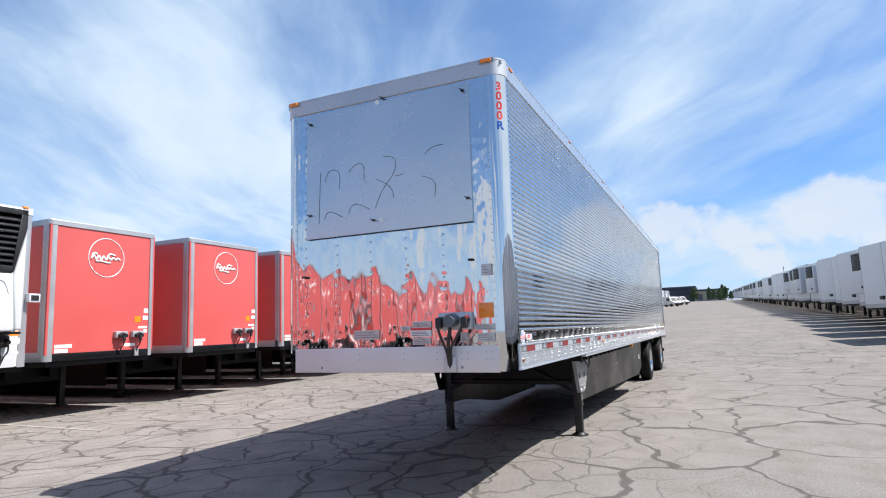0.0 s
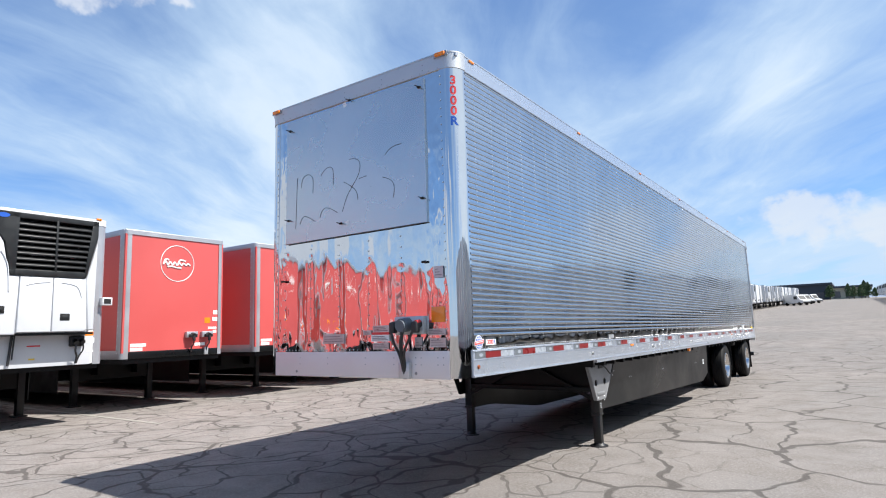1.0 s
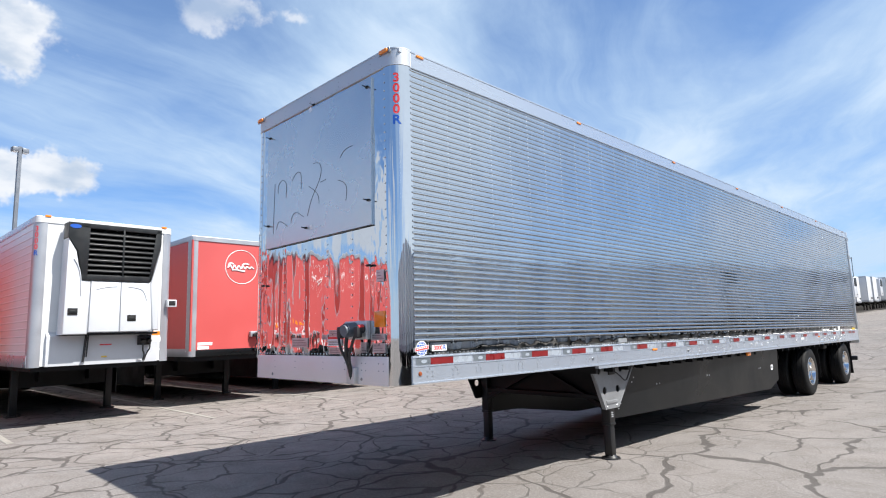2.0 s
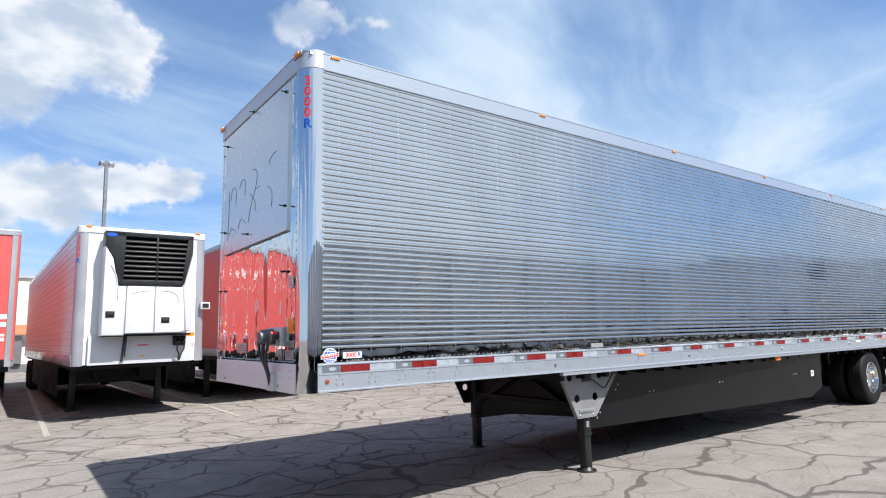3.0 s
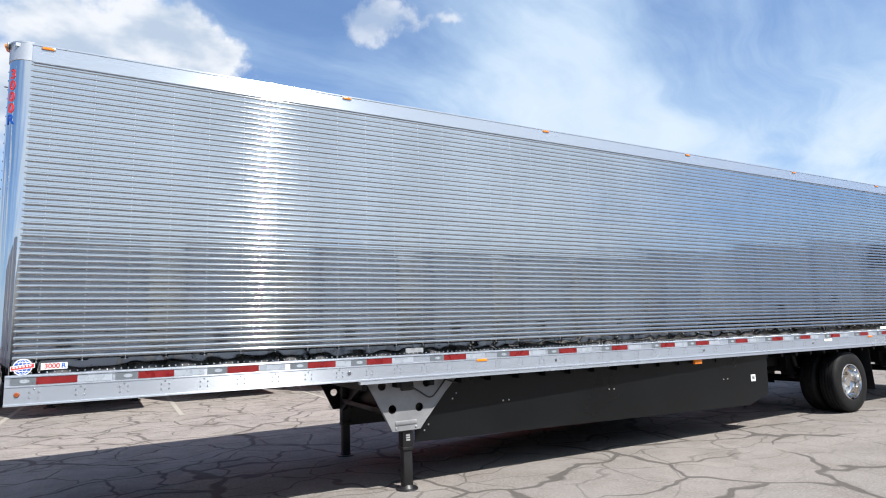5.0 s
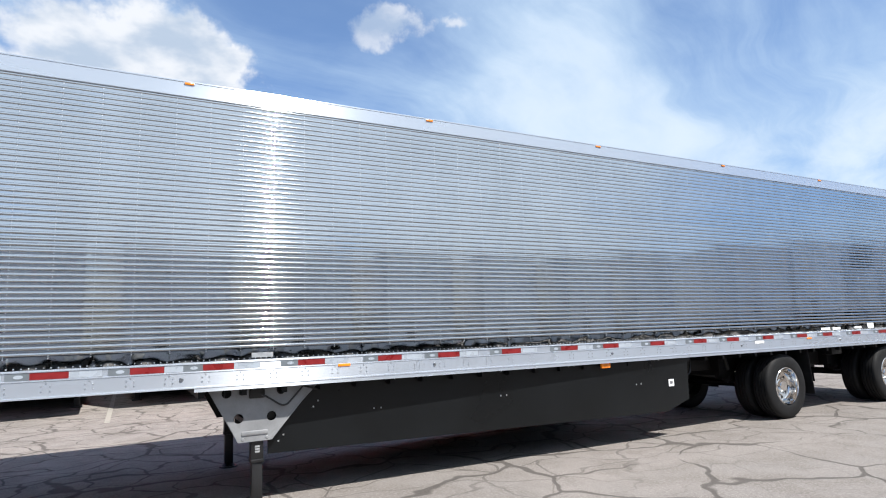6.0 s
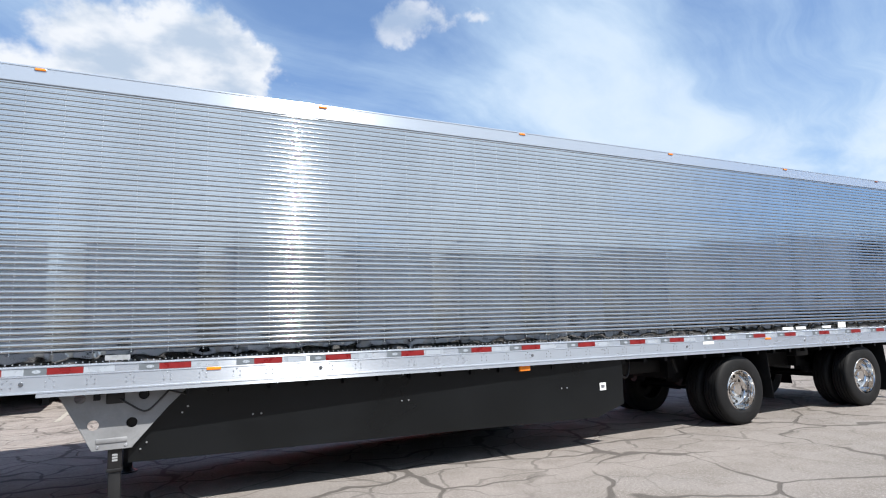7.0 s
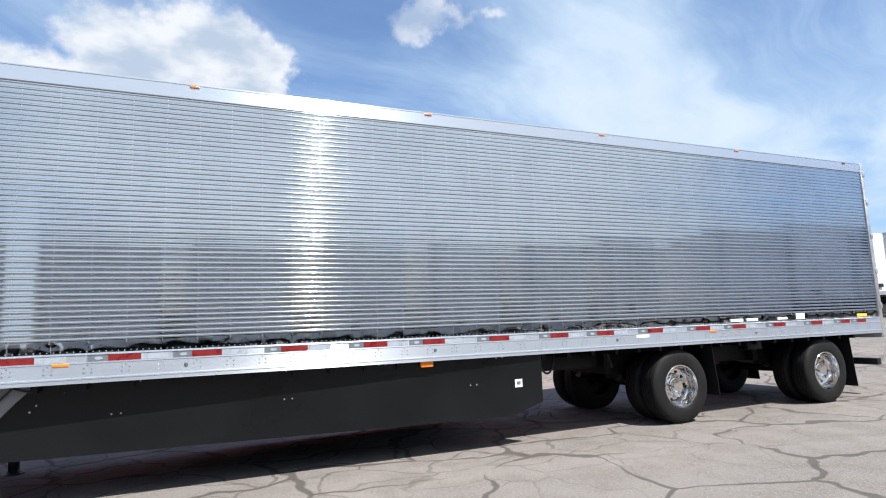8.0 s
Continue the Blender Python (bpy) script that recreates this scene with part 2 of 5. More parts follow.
ASPHALT = asphalt()
CORRUGATED = two_gloss(surface("corrugated_stainless", (0.59, 0.605, 0.615), 0.048, 1.0, 0.06, 1.5, 60, 0.0, 0.006, (0.6, 1, 0.6)), 0.20, 0.003)
REEFER_SKIN = surface("dull_ribbed_skin", (0.74, 0.75, 0.76), 0.42, 0.25, 0.05, 1.2, 50, 0.01, 0.06)
POLISHED = surface("polished_stainless", (0.66, 0.665, 0.67), 0.03, 1.0, 0.05, 2.0, 30, 0.0, 0.012)
BAND_STEEL = surface("scuff_band_stainless", (0.46, 0.475, 0.48), 0.06, 1.0, 0.06, 3.0, 20, 0.02, 0.03)
RAIL = surface("rail_aluminium", (0.58, 0.625, 0.69), 0.27, 0.72, 0.05, 1.2, 40, 0.004, 0.04, (1, 0.15, 1), brushed=1.0)
CAP = surface("cap_aluminium", (0.52, 0.535, 0.56), 0.42, 0.6, 0.05, 1.5, 40, 0.01, 0.06)
GALVANISED = surface("galvanised_sheet", (0.52, 0.575, 0.615), 0.40, 0.30, 0.07, 1.1, 50, 0.012, 0.06, stain=(0.48, 0.51, 0.54), stain_amount=0.4)
PLATE_STEEL = surface("dull_plate_steel", (0.575, 0.605, 0.62), 0.26, 0.80, 0.05, 1.1, 50, 0.006, 0.04, stain=(0.55, 0.58, 0.60), stain_amount=0.4)
# pinkish base: the red row's blurred reflection is put into the aluminium colour
LOW_BAND = surface("brushed_aluminium", (0.74, 0.685, 0.68), 0.55, 0.35, 0.04, 2.0, 60, 0.01, 0.05)
REAR_STEEL = surface("galvanised_rear_frame", (0.56, 0.57, 0.58), 0.45, 0.8, 0.1, 3.0, 40, 0.03)
BLACK_FRAME = surface("black_chassis_paint", (0.005, 0.005, 0.0058), 0.5, 0, 0.3, 3.0, 60, 0.04, stain=(0.011, 0.011, 0.011), spec=0.25)
SKIRT = surface("charcoal_skirt_plastic", (0.0044, 0.0052, 0.0060), 0.34, 0, 0.18, 1.2, 80, 0.02, stain=(0.007, 0.0076, 0.0082), spec=0.30)
GEAR_GREY = surface("dull_grey_gear_steel", (0.25, 0.255, 0.265), 0.5, 0.35, 0.12, 5.0, 50, 0.04, stain=(0.18, 0.182, 0.188))
LEG_BLACK = surface("worn_black_leg_paint", (0.010, 0.010, 0.011), 0.45, 0.1, 0.25, 6.0, 60, 0.05, stain=(0.024, 0.023, 0.022))
RUBBER = surface("tyre_rubber", (0.006, 0.006, 0.0066), 0.7, 0, 0.2, 5.0, 90, 0.06, stain=(0.016, 0.0155, 0.015), stain_amount=0.5, spec=0.28)
CHROME = surface("polished_aluminium_rim", (0.70, 0.68, 0.66), 0.07, 1.0, 0.04, 6.0, 60, 0.01, 0.03)
DARK = surface("dark_recess", (0.006, 0.006, 0.007), 0.8, 0, 0.2, 4.0, 40, 0.0)
RIVET = surface("rivet_steel", (0.60, 0.62, 0.65), 0.38, 0.9, 0.1, 9.0, 60, 0.0)
BOLT = surface("dull_bolt_steel", (0.30, 0.31, 0.33), 0.4, 0.9, 0.2, 9.0, 60, 0.0)
TAPE_RED = surface("red_reflective_tape", (0.18, 0.012, 0.013), 0.32, 0, 0.2, 9.0, 90, 0.03)
TAPE_WHITE = surface("silver_reflective_tape", (0.38, 0.42, 0.475), 0.30, 0.2, 0.07, 9.0, 90, 0.03)
TAPE_GREY = surface("grey_reflective_tape", (0.15, 0.17, 0.19), 0.35, 0.2, 0.1, 9.0, 90, 0.03)
AMBER = surface("amber_lens", (0.85, 0.23, 0.015), 0.18, 0, 0.1, 12.0, 90, 0.0, coat=0.5)
RED_LENS = surface("red_lens", (0.26, 0.07, 0.025), 0.2, 0, 0.1, 12.0, 90, 0.0)
WHITE_LABEL = surface("white_label", (0.78, 0.79, 0.80), 0.45, 0, 0.05, 9.0, 60, 0.0)
GREY_LABEL = surface("etched_plate", (0.50, 0.52, 0.54), 0.35, 0.6, 0.12, 14.0, 60, 0.02)
YELLOW_LABEL = surface("yellow_label", (0.75, 0.52, 0.05), 0.45, 0, 0.08, 9.0, 60, 0.0)
SIGN_RED = surface("red_lettering", (0.66, 0.045, 0.05), 0.4, 0, 0.08, 9.0, 60, 0.0)
SIGN_BLUE = surface("blue_lettering", (0.012, 0.085, 0.42), 0.4, 0, 0.08, 9.0, 60, 0.0)
MARKER_INK = surface("marker_ink", (0.07, 0.075, 0.085), 0.6, 0, 0.3, 20.0, 90, 0.0)
CABLE = surface("black_cable", (0.02, 0.02, 0.022), 0.45, 0, 0.2, 12.0, 90, 0.02)
PLUG_BLUE = surface("blue_grey_plug", (0.10, 0.12, 0.145), 0.45, 0.1, 0.12, 12.0, 90, 0.02)
RED_PAINT = surface("red_trailer_paint", (0.56, 0.088, 0.083), 0.42, 0, 0.05, 0.7, 40, 0.01, stain=(0.52, 0.08, 0.075), shift=0.08, coat=0.1)
WHITE_PAINT = surface("white_trailer_paint", (0.68, 0.685, 0.69), 0.38, 0, 0.04, 0.8, 40, 0.01, stain=(0.58, 0.57, 0.55), shift=0.12, coat=0.1)
WHITE_PLASTIC = surface("white_unit_panel", (0.56, 0.575, 0.605), 0.35, 0, 0.04, 1.5, 40, 0.01, coat=0.2)
BLACK_GRILLE = surface("black_grille_plastic", (0.008, 0.009, 0.010), 0.45, 0, 0.2, 5.0, 60, 0.03)
SILVER_POST = surface("grey_corner_post", (0.40, 0.41, 0.44), 0.38, 0.5, 0.08, 2.0, 40, 0.02)
LOGO_WHITE = surface("white_emblem_print", (0.82, 0.80, 0.79), 0.4, 0, 0.03, 5.0, 40, 0.0)
LINE_PAINT = surface("worn_line_paint", (0.27, 0.255, 0.225), 0.8, 0, 0.15, 3.0, 40, 0.1, stain=(0.16, 0.145, 0.13), stain_amount=0.9)
WALL_CREAM = surface("cream_wall_panel", (0.66, 0.63, 0.53), 0.75, 0, 0.06, 0.5, 20, 0.05, stain=(0.55, 0.52, 0.44))
WALL_ORANGE = surface("orange_wall_band", (0.62, 0.22, 0.12), 0.7, 0, 0.08, 0.8, 20, 0.05)
DOOR_GREY = surface("grey_dock_seal", (0.13, 0.13, 0.135), 0.8, 0, 0.2, 2.0, 30, 0.1)
POLE_STEEL = surface("galvanised_pole", (0.17, 0.185, 0.21), 0.5, 0.5, 0.1, 2.0, 40, 0.03)
DARK_ROOF = surface("dark_warehouse_cladding", (0.045, 0.055, 0.075), 0.6, 0, 0.2, 0.1, 2.0, 0.0)
TAN_WALL = surface("tan_warehouse_wall", (0.42, 0.40, 0.32), 0.8, 0, 0.1, 0.2, 3.0, 0.0)
LEAVES = leafy("tree_leaves", (0.045, 0.085, 0.030))
BARK = surface("tree_bark", (0.10, 0.08, 0.06), 0.9, 0, 0.3, 3.0, 20, 0.3)
# the blue-grey of distance haze is put into the hill colour
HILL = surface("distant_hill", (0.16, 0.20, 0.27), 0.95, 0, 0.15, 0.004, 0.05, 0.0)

# ---- mesh helpers ----


def part(name, bm, material, parent=None, label="", smooth=True):
    """Links a bmesh as one mesh object, under a thing or a part."""
    bm.normal_update()
    mesh = bpy.data.meshes.new(name)
    bm.to_mesh(mesh)
    bm.free()
    mesh.materials.append(material)
    if smooth:
        mesh.polygons.foreach_set("use_smooth", [True] * len(mesh.polygons))
        mesh.set_sharp_from_angle(angle=radians(32))
    ob = new(name, mesh)
    ob.parent = parent
    if label:
        tagged(ob, label)
    return ob


def again(ob, shift, parent=None):
    """Another object on the same mesh, moved by shift."""
    o = ob.copy()
    scene.collection.objects.link(o)
    o.parent = parent or ob.parent
    o.matrix_basis = Matrix.Translation(shift) @ ob.matrix_basis
    for c in ob.children:
        k = c.copy()
        scene.collection.objects.link(k)
        k.parent = o
    return o


def thing(name, label, category, group="", kind=""):
    return tagged(new(name), label, category, group, kind)


def box(bm, x0, x1, y0, y1, z0, z1, bevel=0.0):
    fresh = bmesh.ops.create_cube(bm, size=1.0)["verts"]
    for v in fresh:
        v.co = Vector((x0 + (v.co.x + 0.5) * (x1 - x0), y0 + (v.co.y + 0.5) * (y1 - y0), z0 + (v.co.z + 0.5) * (z1 - z0)))
    if bevel:
        edges = {e for v in fresh for e in v.link_edges}
        bmesh.ops.bevel(bm, geom=list(edges), offset=bevel, segments=2, affect="EDGES", profile=0.5)
    return bm


def boxed(x0, x1, y0, y1, z0, z1, bevel=0.0):
    return box(bmesh.new(), x0, x1, y0, y1, z0, z1, bevel)


def tube(bm, a, b, radius, sides=12, radius_b=None):
    a, b = Vector(a), Vector(b)
    m = Matrix.Translation((a + b) / 2) @ (b - a).to_track_quat("Z", "Y").to_matrix().to_4x4()
    bmesh.ops.create_cone(bm, cap_ends=True, segments=sides, radius1=radius, radius2=radius if radius_b is None else radius_b, depth=(b - a).length, matrix=m)
    return bm


def bar(bm, a, b, wide, deep):
    """A square bar from a to b."""
    a, b = Vector(a), Vector(b)
    m = Matrix.Translation((a + b) / 2) @ (b - a).to_track_quat("Z", "Y").to_matrix().to_4x4() @ Matrix.Diagonal((wide, deep, (b - a).length, 1))
    bmesh.ops.create_cube(bm, size=1.0, matrix=m)
    return bm


def swept(bm, section, axis, ends):
    """A closed section (pairs in the plane across axis) drawn along axis through the places in ends."""
    rings = []
    for e in ends:
        row = []
        for a, b in section:
            row.append(bm.verts.new({"x": (e, a, b), "y": (a, e, b), "z": (a, b, e)}[axis]))
        rings.append(row)
    n = len(section)
    for r, s in zip(rings, rings[1:]):
        for i in range(n):
            bm.faces.new((r[i], r[(i + 1) % n], s[(i + 1) % n], s[i]))
    bm.faces.new(rings[0][::-1])
    bm.faces.new(rings[-1])
    bmesh.ops.recalc_face_normals(bm, faces=bm.faces[:])
    return bm


def turned(bm, profile, centre, sides=40):
    """A profile (pairs of place along x and radius) turned round the x axis through centre."""
    rings = []
    for px, r in profile:
        rings.append([bm.verts.new((centre[0] + px, centre[1] + r * math.cos(2 * math.pi * k / sides), centre[2] + r * math.sin(2 * math.pi * k / sides))) for k in range(sides)])
    for r, s in zip(rings, rings[1:]):
        for k in range(sides):
            bm.faces.new((r[k], r[(k + 1) % sides], s[(k + 1) % sides], s[k]))
    bmesh.ops.recalc_face_normals(bm, faces=bm.faces[:])
    return bm


def holed_plate(outline, holes, thick, x):
    """A flat plate in the y-z plane with round holes: outline of (y, z), holes of (y, z, radius)."""
    bm = bmesh.new()
    edges = []
    loops = [outline] + [[(cy + r * math.cos(2 * math.pi * k / 20), cz + r * math.sin(2 * math.pi * k / 20)) for k in range(20)] for cy, cz, r in holes]
    for loop in loops:
        vs = [bm.verts.new((x, y, z)) for y, z in loop]
        edges += [bm.edges.new((vs[i], vs[(i + 1) % len(vs)])) for i in range(len(vs))]
    bmesh.ops.triangle_fill(bm, use_beauty=True, use_dissolve=False, edges=edges)
    grown = bmesh.ops.extrude_face_region(bm, geom=bm.faces[:])
    bmesh.ops.translate(bm, vec=(-thick, 0, 0), verts=[g for g in grown["geom"] if isinstance(g, bmesh.types.BMVert)])
    bmesh.ops.recalc_face_normals(bm, faces=bm.faces[:])
    return bm


def domes(bm, places, radius, out, sides=6):
    """Many small rivet heads: places and the direction they stand out in."""
    out = Vector(out)
    side = out.orthogonal().normalized()
    up = out.cross(side)
    for p in places:
        p = Vector(p)
        low = [bm.verts.new(p + radius * (math.cos(2 * math.pi * k / sides) * side + math.sin(2 * math.pi * k / sides) * up)) for k in range(sides)]
        mid = [bm.verts.new(p + out * radius * 0.45 + 0.7 * radius * (math.cos(2 * math.pi * k / sides) * side + math.sin(2 * math.pi * k / sides) * up)) for k in range(sides)]
        for k in range(sides):
            bm.faces.new((low[k], low[(k + 1) % sides], mid[(k + 1) % sides], mid[k]))
        bm.faces.new(mid)
    return bm


def lettering(name, text, size, material, m, parent, deep=0.002, label=""):
    """Raised letters from the built-in font, centred at the pose m and read in its x-y plane."""
    curve = bpy.data.curves.new(name, "FONT")
    curve.body, curve.size, curve.align_x, curve.align_y, curve.extrude = text, size, "CENTER", "CENTER", deep
    curve.offset = size * 0.032
    tmp = new(name + "_curve", curve)
    bpy.context.view_layer.update()
    mesh = bpy.data.meshes.new_from_object(tmp.evaluated_get(bpy.context.evaluated_depsgraph_get()))
    bpy.data.objects.remove(tmp)
    bpy.data.curves.remove(curve)
    mesh.transform(m)
    mesh.materials.clear()
    mesh.materials.append(material)
    ob = new(name, mesh)
    ob.parent = parent
    return tagged(ob, label)


def line_curve(name, points, radius, material, parent, label="", cyclic=False):
    """A round cable or drawn line through points."""
    c = bpy.data.curves.new(name, "CURVE")
    c.dimensions, c.bevel_depth, c.bevel_resolution, c.resolution_u = "3D", radius, 2, 8
    groups = points if isinstance(points[0], list) else [points]
    for g in groups:
        s = c.splines.new("NURBS")
        s.points.add(len(g) - 1)
        for q, p in zip(s.points, g):
            q.co = (*p, 1)
        s.use_endpoint_u, s.order_u, s.use_cyclic_u = True, min(3, len(g)), cyclic
    c.materials.append(material)
    ob = new(name, c)
    ob.parent = parent
    return tagged(ob, label)


# ---- ground ----


def rise(y):
    """The yard climbs gently beyond the parked trailer."""
    r = max(0.0, y - 16.0)
    r = r * r / (r + 1.5)
    return 0.030 * min(r, 300.0) + 0.012 * max(0.0, r - 300.0) + 0.45 * (1 - math.exp(-r / 12.0))


def build_ground():
    xs = sorted({round(v, 3) for v in (list(np.linspace(-60, 60, 61)) + list(np.linspace(60, 2500, 26)) + list(np.linspace(-2500, -60, 26)))})
    ys = sorted({round(v, 3) for v in (list(np.linspace(-40, 130, 120)) + list(np.linspace(130, 420, 40)) + list(np.linspace(420, 2600, 20)) + list(np.linspace(-1500, -40, 20)))})
    verts = [(x, y, rise(y)) for y in ys for x in xs]
    w = len(xs)
    faces = [(j * w + i, j * w + i + 1, (j + 1) * w + i + 1, (j + 1) * w + i) for j in range(len(ys) - 1) for i in range(w - 1)]
    mesh = bpy.data.meshes.new("ground")
    mesh.from_pydata(verts, [], faces)
    mesh.materials.append(ASPHALT)
    mesh.polygons.foreach_set("use_smooth", [True] * len(mesh.polygons))
    tagged(new("ground", mesh), "pale worn asphalt yard with dark sealed cracks", "asphalt yard", kind="structure")


build_ground()

# ---- the corrugated trailer ----
WIDE, LONG, FRONT, CORNER = 2.535, 16.16, -0.11, 0.15     # right side at x = 0, front at y = FRONT
SLOPE = -0.0066                                           # it stands a little nose-up


def leaned(bm):
    for v in bm.verts:
        v.co.y, v.co.z = v.co.y - SLOPE * (v.co.z - 1.2), v.co.z + SLOPE * v.co.y
    return bm


def corner_line(side, inset=0.0, steps=10, front_to=0.0, side_to=0.0):
    """The rounded front corner in plan, from the front face round to the side; side 0 is the right corner, 1 the left."""
    c, r = (-CORNER, FRONT + CORNER), CORNER - inset
    pts = [(c[0] - front_to, FRONT + inset)] if front_to else []
    for k in range(steps + 1):
        a = -math.pi / 2 + (math.pi / 2) * k / steps
        pts.append((c[0] + r * math.cos(a), c[1] + r * math.sin(a)))
    if side_to:
        pts.append((-inset, c[1] + side_to))
    return [(-WIDE - x, y) for x, y in pts] if side else pts


def build_trailer():
    root = thing("semi_trailer", "long polished stainless semi trailer with corrugated side, parked uncoupled", "semi trailer")
    # inner body, closed
    part("body", leaned(boxed(-WIDE + 0.03, -0.03, FRONT + 0.06, LONG - 0.03, 1.22, 4.03)), GALVANISED, root)
    # corrugated side
    pitch, z0, ribs = 0.0505, 1.535, 48              # z0: the first crest
    line = [(0.0, 1.508)]
    lean_rng = random.Random(21)                    # no two ribs lie at quite the same angle
    for k in range(ribs):
        z, lean = z0 + k * pitch, lean_rng.uniform(-0.00012, 0.00012)
        line += [(lean, z - 0.0335), (lean, z - 0.0280), (-lean, z - 0.0160), (-lean, z - 0.0098)]                            # flat web
        line += [(0.0002, z - 0.0090), (0.0014, z - 0.0084)]
        for q in range(15):                                                                                                # round bead, fuller above than below
            a = radians(-66 + 146 * q / 14)
            line.append((0.0096 * math.cos(a) - 0.0014, z + (0.0148 if a > 0 else 0.0088) * math.sin(a)))
        line.append((0.0, z + 0.0158))
    line.append((0.0, 3.932))
    stations = np.arange(0.055, LONG - 0.06, 0.1525)
    bm = bmesh.new()
    rows = []
    for j, y in enumerate(list(stations) + [LONG - 0.06]):
        wave = 0.0003 * noise.noise(Vector((y * 0.5, 0, 0)))
        row = []
        for i, (x, z) in enumerate(line):
            dent = 0.0001 * noise.noise(Vector((y * 1.1, z * 0.8, 5.0)))
            row.append(bm.verts.new((x + wave + dent - 0.004, y, z)))
        rows.append(row)
    for r, s in zip(rows, rows[1:]):
        for i in range(len(line) - 1):
            bm.faces.new((r[i], s[i], s[i + 1], r[i + 1]))
    part("corrugated_side", leaned(bm), CORRUGATED, root, "corrugated stainless side skin")
    part("side_panel", leaned(boxed(-WIDE, -WIDE + 0.028, 0.055, LONG - 0.06, 1.40, 3.93)), CORRUGATED, root)
    # rivet columns over the ribs
    bm = bmesh.new()
    columns = np.arange(0.21, LONG - 0.1, 0.305)
    domes(bm, [(-0.0045, y, z0 + k * pitch - 0.0150) for y in columns for k in range(ribs)], 0.0055, (1, 0, 0), 6)
    tagged(part("side_rivets", leaned(bm), RIVET, root), kind="stuff")
    # scuff band with its own warp
    bm = bmesh.new()
    zs, ys = np.linspace(1.385, 1.512, 12), np.linspace(0.055, LONG - 0.06, 640)
    grid = [[bm.verts.new((-0.005 + 0.0050 * abs(math.sin(math.pi * (y - 0.21) / 0.305)) ** 0.8 * (1 - ((z - 1.385) / 0.127 - 0.66) ** 2 / 0.44) + 0.0022 * noise.noise(Vector((y * 8.0, z * 13.0, 2.0))), y, z)) for z in zs] for y in ys]
    for a, b in zip(grid, grid[1:]):
        for i in range(len(zs) - 1):
            bm.faces.new((a[i], b[i], b[i + 1], a[i + 1]))
    part("scuff_band", leaned(bm), BAND_STEEL, root, "dark-reflecting wavy stainless scuff band")
    bm = bmesh.new()
    domes(bm, [(0.0045, y, 1.424) for y in np.arange(0.08, LONG - 0.08, 0.051)], 0.0062, (1, 0, 0), 6)
    domes(bm, [(0.001, y, 1.503) for y in columns], 0.006, (1, 0, 0), 6)
    tagged(part("band_rivets", leaned(bm), RIVET, root), kind="stuff")
    # bottom rail, with a deeper lip behind the landing gear
    face = [(0.010, 1.400), (0.018, 1.400), (0.018, 1.392), (0.012, 1.390), (0.012, 1.328), (0.016, 1.326), (0.016, 1.318), (0.012, 1.316), (0.012, 1.194), (0.022, 1.190), (0.022, 1.178)]
    for flip in (0, 1):
        for y0, y1, low in ((0.02, 2.86, []), (2.86, LONG - 0.05, [(0.018, 1.176), (0.018, 1.142), (-0.030, 1.142), (-0.030, 1.176)])):
            sec = [(-0.012, 1.410), (0.010, 1.410)] + face + low + [(-0.012, 1.178)]
            part("bottom_rail", leaned(swept(bmesh.new(), [((-WIDE - x) if flip else x, z) for x, z in sec], "y", [y0, y1])), RAIL, root, "smooth aluminium bottom rail")
    bm = bmesh.new()
    spots = []
    for k, y in enumerate(columns):
        for dy, dz in ((-0.03, -0.02), (0.03, -0.02), (-0.03, 0.02), (0.03, 0.02)):
            spots.append((0.013, y + dy, 1.255 + dz))
        spots.append((0.013, y, 1.30))
    domes(bm, spots, 0.0065, (1, 0, 0), 6)
    tagged(part("rail_bolts", leaned(bm), BOLT, root), kind="stuff")
    for y in (0.10, 2.75, 5.30, 7.90, 10.50, 13.10):
        bm = bmesh.new()
        domes(bm, [(0.013, y, 1.262)], 0.020, (1, 0, 0), 14)
        part("grommet", leaned(bm), RED_LENS if y < 1 else BOLT, root, "round grommet on the rail")
    # conspicuity tape
    for y in (0.22, 0.92, 1.62, 2.34, 2.93, 3.80, 4.64, 5.35, 6.19, 7.06, 7.75, 8.60, 9.46, 10.18, 11.02, 11.90, 12.62, 13.48, 14.34, 15.07, 15.49):
        long = 0.27 if y < 15 else 0.23
        part("red_tape", leaned(boxed(0.011, 0.0145, y, y + long, 1.333, 1.389)), TAPE_RED, root)
        part("grey_tape", leaned(boxed(0.011, 0.0140, y - 0.165, y, 1.333, 1.389)), TAPE_GREY, root)
        bm = bmesh.new()
        bmesh.ops.create_circle(bm, cap_ends=True, segments=16, radius=0.5, matrix=pose(0.0152, y - 0.075, 1.361, 90, 0, 90) @ Matrix.Diagonal((0.066, 0.03, 1, 1)))
        part("tape_stamp", leaned(bm), TAPE_WHITE, root)
        if y < 15:
            part("silver_tape", leaned(boxed(0.011, 0.0138, y + long + 0.002, y + long + 0.24, 1.333, 1.389)), TAPE_WHITE, root)
    # top rail and roof
    for x0, x1 in ((-0.014, 0.008), (-WIDE - 0.008, -WIDE + 0.014)):
        bm = bmesh.new()
        box(bm, x0, x1, 0.055, LONG - 0.03, 3.926, 4.072, 0.006)
        box(bm, x0 - 0.02, x1 + 0.003, 0.055, LONG - 0.03, 4.070, 4.086, 0.003)
        part("top_rail", leaned(bm), RAIL, root, "smooth aluminium top rail", smooth=False)
    part("roof", leaned(boxed(-WIDE + 0.01, -0.01, FRONT + 0.05, LONG - 0.03, 4.05, 4.08)), CAP, root)
